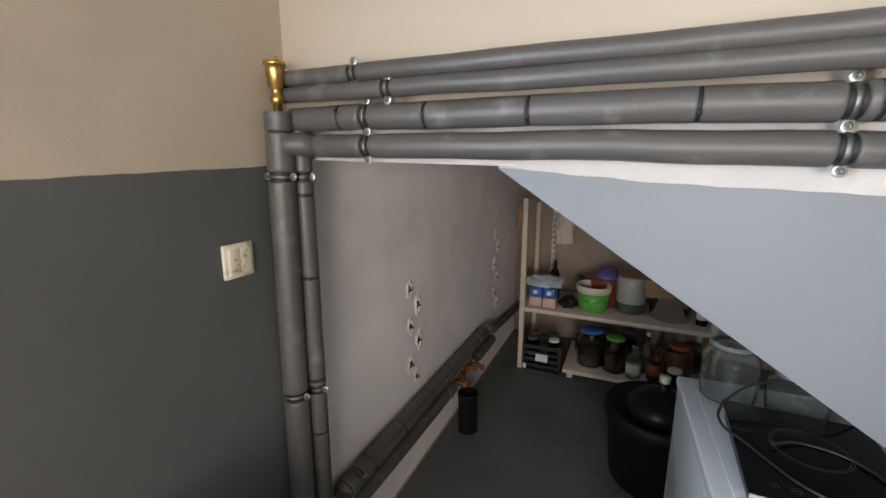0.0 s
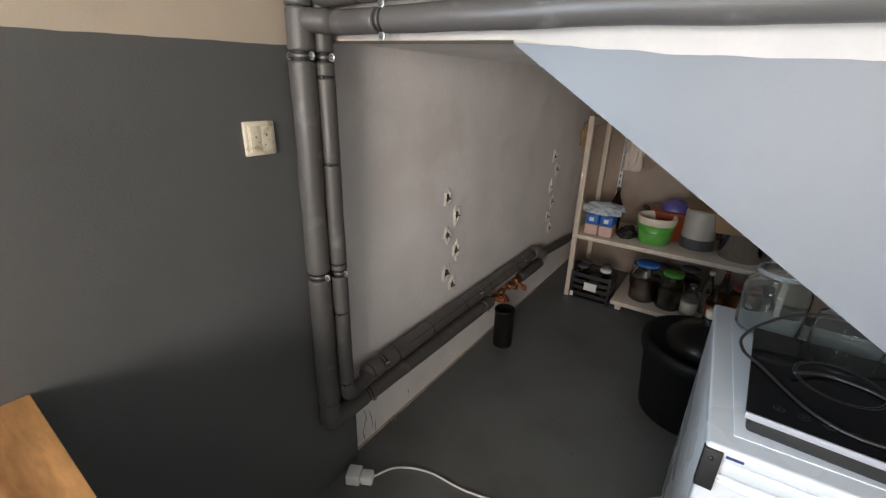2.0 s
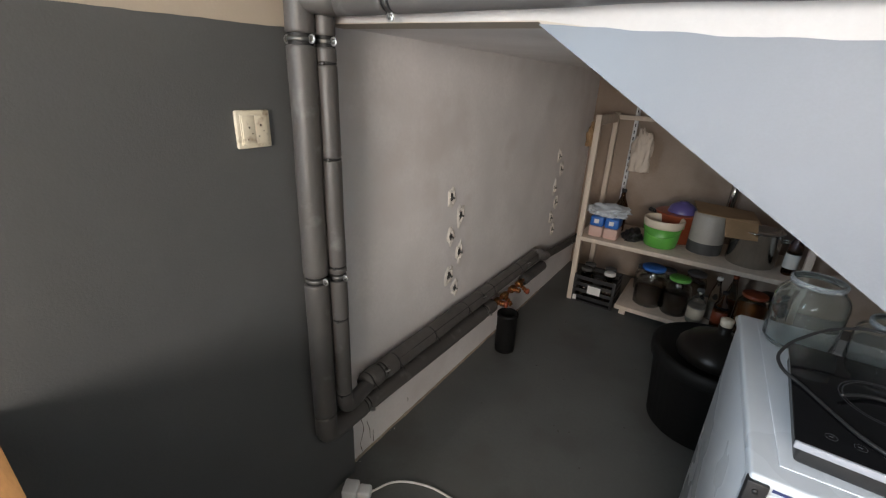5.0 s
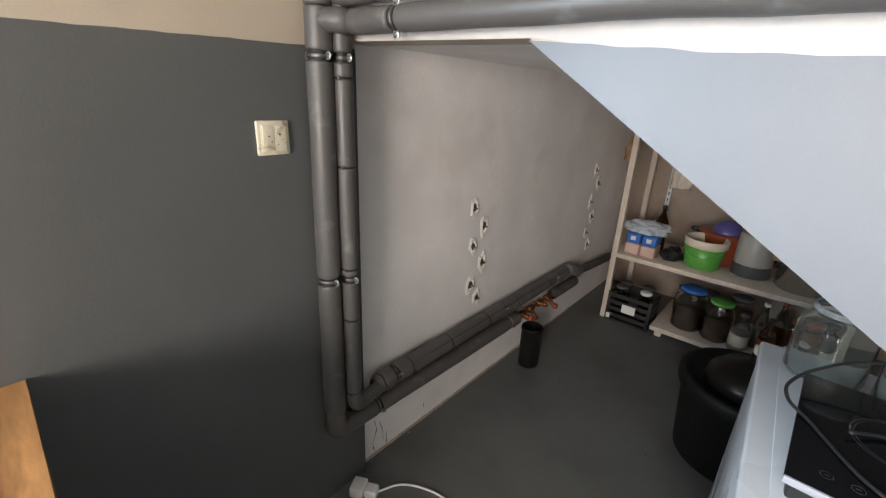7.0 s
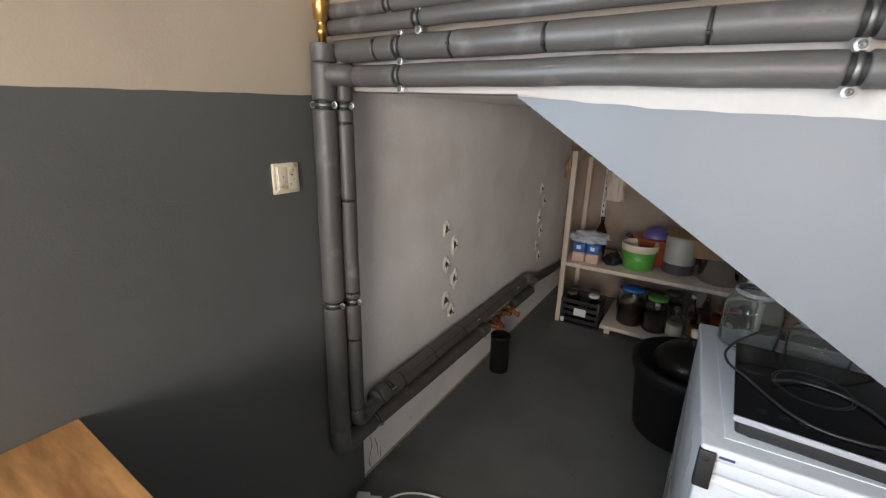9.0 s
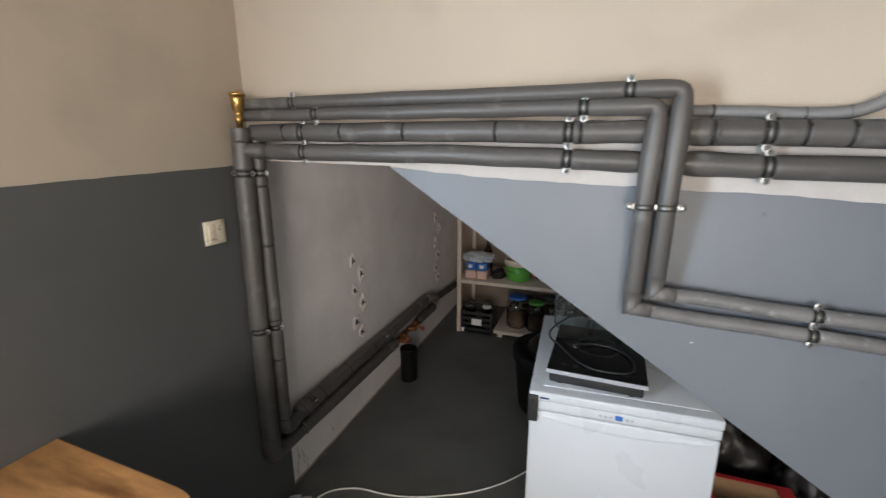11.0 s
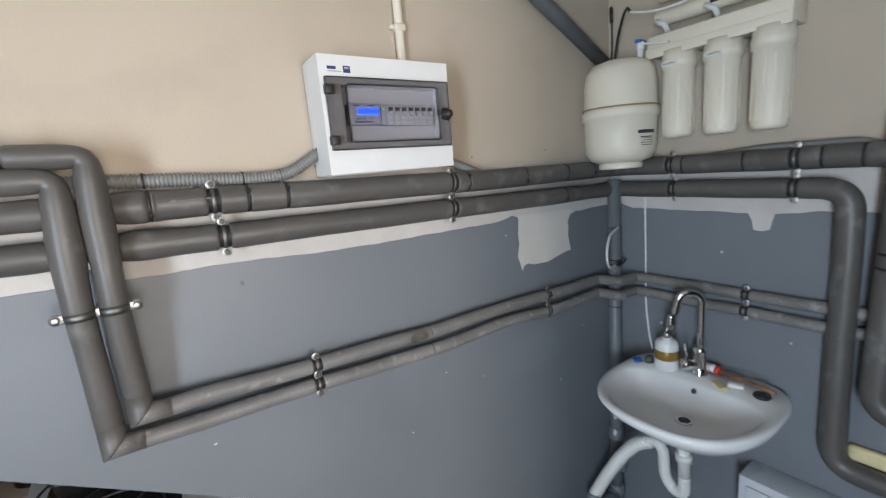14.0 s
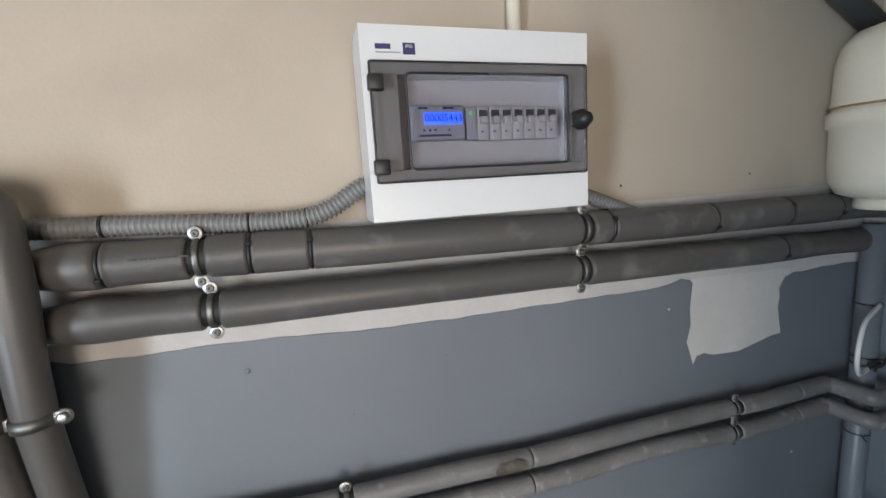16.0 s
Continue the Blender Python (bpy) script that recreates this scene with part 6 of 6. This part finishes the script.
for sx in (-1, 1):
    put("handle", tube(fillet([(0.545 + sx * 0.129, 3.44, UZ + 0.17), (0.545 + sx * 0.165, 3.44, UZ + 0.175), (0.545 + sx * 0.165, 3.50, UZ + 0.175), (0.545 + sx * 0.129, 3.50, UZ + 0.17)], 0.015), 0.005, 8), STEEL, sp)
bottle("dark wine bottle with pale label", (0.735, 3.40, UZ), 0.036, 0.28, BROWN_GLASS, BLACK, fill=DARK_LIQUID, band=PAPER)
tubes = thing("steel_tube", "shiny steel tube standing at the back", "tube", (0.38, 3.93, UZ))
put("tube", tube([(0.38, 3.90, UZ), (0.38, 3.93, UZ + 0.62)], 0.024, 18), STEEL, tubes)
heap("net_bag", "pale net bag hanging from the shelf rail", "bag", (-0.24, 3.72, 0.92), (0.07, 0.04, 0.19), PALE_WOOD, 21.0, 0.4)
heap("hand_brush", "brown bristly brush hanging on the post", "brush", (-0.52, 3.40, 1.10), (0.035, 0.04, 0.10), CARDBOARD, 23.0, 0.5)
# lower board
LZ = 0.0755
jar("glass_jar", "big jar of dark preserve with blue lid", (0.045, 3.40, LZ), 0.095, 0.27, 0.07, JAR_GLASS, BLUE, DARK_LIQUID, 0.15, "jars on the shelf", "blue plastic lid")
jar("glass_jar", "big jar of dark preserve with green lid", (0.215, 3.37, LZ), 0.085, 0.25, 0.06, JAR_GLASS, GREEN, DARK_LIQUID, 0.14, "jars on the shelf", "green plastic lid")
bottle("clear glass bottle with a wide cream label", (0.345, 3.31, LZ), 0.050, 0.235, JAR_GLASS, FOAM_DARK, fill=FROST, level=0.50, band=IVORY_CLEAN, neck=0.018)
bottle("slim clear bottle with a pale cap on the shelf", (0.43, 3.43, LZ), 0.034, 0.30, JAR_GLASS, PAPER, fill=FROST, level=0.4)
bottle("slim clear bottle of amber liquid on the shelf", (0.515, 3.50, LZ), 0.034, 0.31, JAR_GLASS, RUST, fill=AMBER, level=0.45)
bottle("small clear bottle with red label", (0.475, 3.33, LZ), 0.042, 0.25, JAR_GLASS, BLACK, fill=AMBER, level=0.5, band=RUST)
jar("glass_jar", "glass jar of amber preserve", (0.63, 3.42, LZ), 0.085, 0.24, 0.065, JAR_GLASS, RUST, AMBER, 0.18, "jars on the shelf")
jar("glass_jar", "small jar with pale lid", (0.60, 3.27, LZ), 0.045, 0.12, 0.04, JAR_GLASS, PAPER, DARK_LIQUID, 0.07, "jars on the shelf", "pale metal lid")
for x, y, r, h in ((0.12, 3.60, 0.07, 0.2), (0.30, 3.62, 0.075, 0.22), (0.73, 3.58, 0.07, 0.2), (-0.03, 3.62, 0.06, 0.18)):
    jar("glass_jar", "dusty jar of dark preserve at the back", (x, y, LZ), r, h, r * 0.75, JAR_GLASS, FOAM_DARK, DARK_LIQUID, h * 0.7, "jars on the shelf")
crate = thing("plastic_crate", "black slatted plastic crate with jars", "crate", (-0.30, 3.36, 0))
KX0, KX1, KY0, KY1, KH = -0.44, -0.15, 3.255, 3.47, 0.215
put("bottom", box((KX0, KY0, 0.0), (KX1, KY1, 0.012)), BLACK, crate)
for x in (KX0, KX1 - 0.02):
    for y in (KY0, KY1 - 0.02):
        put("corner_post", box((x, y, 0.012), (x + 0.02, y + 0.02, KH), 0.002), BLACK, crate)
for k in range(4):
    z = 0.03 + k * 0.05
    put("slat", box((KX0 + 0.02, KY0, z), (KX1 - 0.02, KY0 + 0.006, z + 0.028)), BLACK, crate)
    put("slat", box((KX0 + 0.02, KY1 - 0.006, z), (KX1 - 0.02, KY1, z + 0.028)), BLACK, crate)
    put("slat", box((KX0, KY0 + 0.02, z), (KX0 + 0.006, KY1 - 0.02, z + 0.028)), BLACK, crate)
    put("slat", box((KX1 - 0.006, KY0 + 0.02, z), (KX1, KY1 - 0.02, z + 0.028)), BLACK, crate)
put("paper_tag", box((-0.335, KY0 - 0.0015, 0.085), (-0.245, KY0 - 0.0003, 0.145)), PAPER, crate, "white paper tag")
put("paper_tag", box((-0.43, KY0 - 0.0015, 0.012), (-0.405, KY0 - 0.0003, 0.05)), PAPER, crate, "white paper tag")
for x, y, lid in ((-0.375, 3.32, FOAM_DARK), (-0.215, 3.33, PAPER), (-0.375, 3.41, FOAM_DARK), (-0.23, 3.42, FOAM_DARK)):
    jar("glass_jar", "dark jar standing in the crate", (x, y, 0.0125), 0.038, 0.235, 0.034, JAR_GLASS, lid, DARK_LIQUID, 0.16, "jars in the crate")

# pale flecks and pimples in the dado paint
for x, z in ((1.93, 1.447), (1.47, 0.86), (1.78, 0.95), (2.36, 0.98), (1.62, 1.02), (2.2, 0.78), (0.92, 1.08), (2.05, 0.60)):
    r = 0.0014 + 0.0014 * random.random()
    part("paint_chip", plate([(x + r * 1.6 * math.cos(2 * math.pi * k / 9) * (0.7 + 0.6 * random.random()), z + r * math.sin(2 * math.pi * k / 9)) for k in range(9)], "y", YB - 0.003, -0.0008), PATCH, wall_north)
for y, z in ((0.72, 1.32), (0.94, 0.99), (0.50, 1.03), (0.62, 0.47), (0.83, 0.55), (1.05, 0.36), (0.9, 0.33)):
    r = 0.0015 + 0.004 * random.random()
    part("paint_chip", plate([(y + r * math.cos(2 * math.pi * k / 9) * (0.7 + 0.6 * random.random()), z + r * 1.3 * math.sin(2 * math.pi * k / 9)) for k in range(9)], "x", XC - 0.003, -0.0008), PATCH, wall_east)
for x, z in ((1.80, 1.735), (2.16, 1.742)):
    part("screw_hole", lathe([(0, 0), (0.0026, 0), (0.0026, 0.001), (0, 0.001)], seg=10, m=pose(x, YB, z, 90, 0, 0)), INK, wall_north)
for x, z, r in ((1.042, 1.468, 0.0055), (1.395, 1.432, 0.0030), (1.21, 1.35, 0.0025), (1.66, 1.30, 0.0028), (1.86, 1.02, 0.003), (1.33, 1.03, 0.0035)):
    part("paint_pimple", lathe([(0, 0.45 * r), (0.5 * r, 0.38 * r), (0.85 * r, 0.15 * r), (r, 0)], seg=12, m=pose(x, YB - 0.003, z, 90, 0, 0)), GREY, wall_north, "lump in the paint")
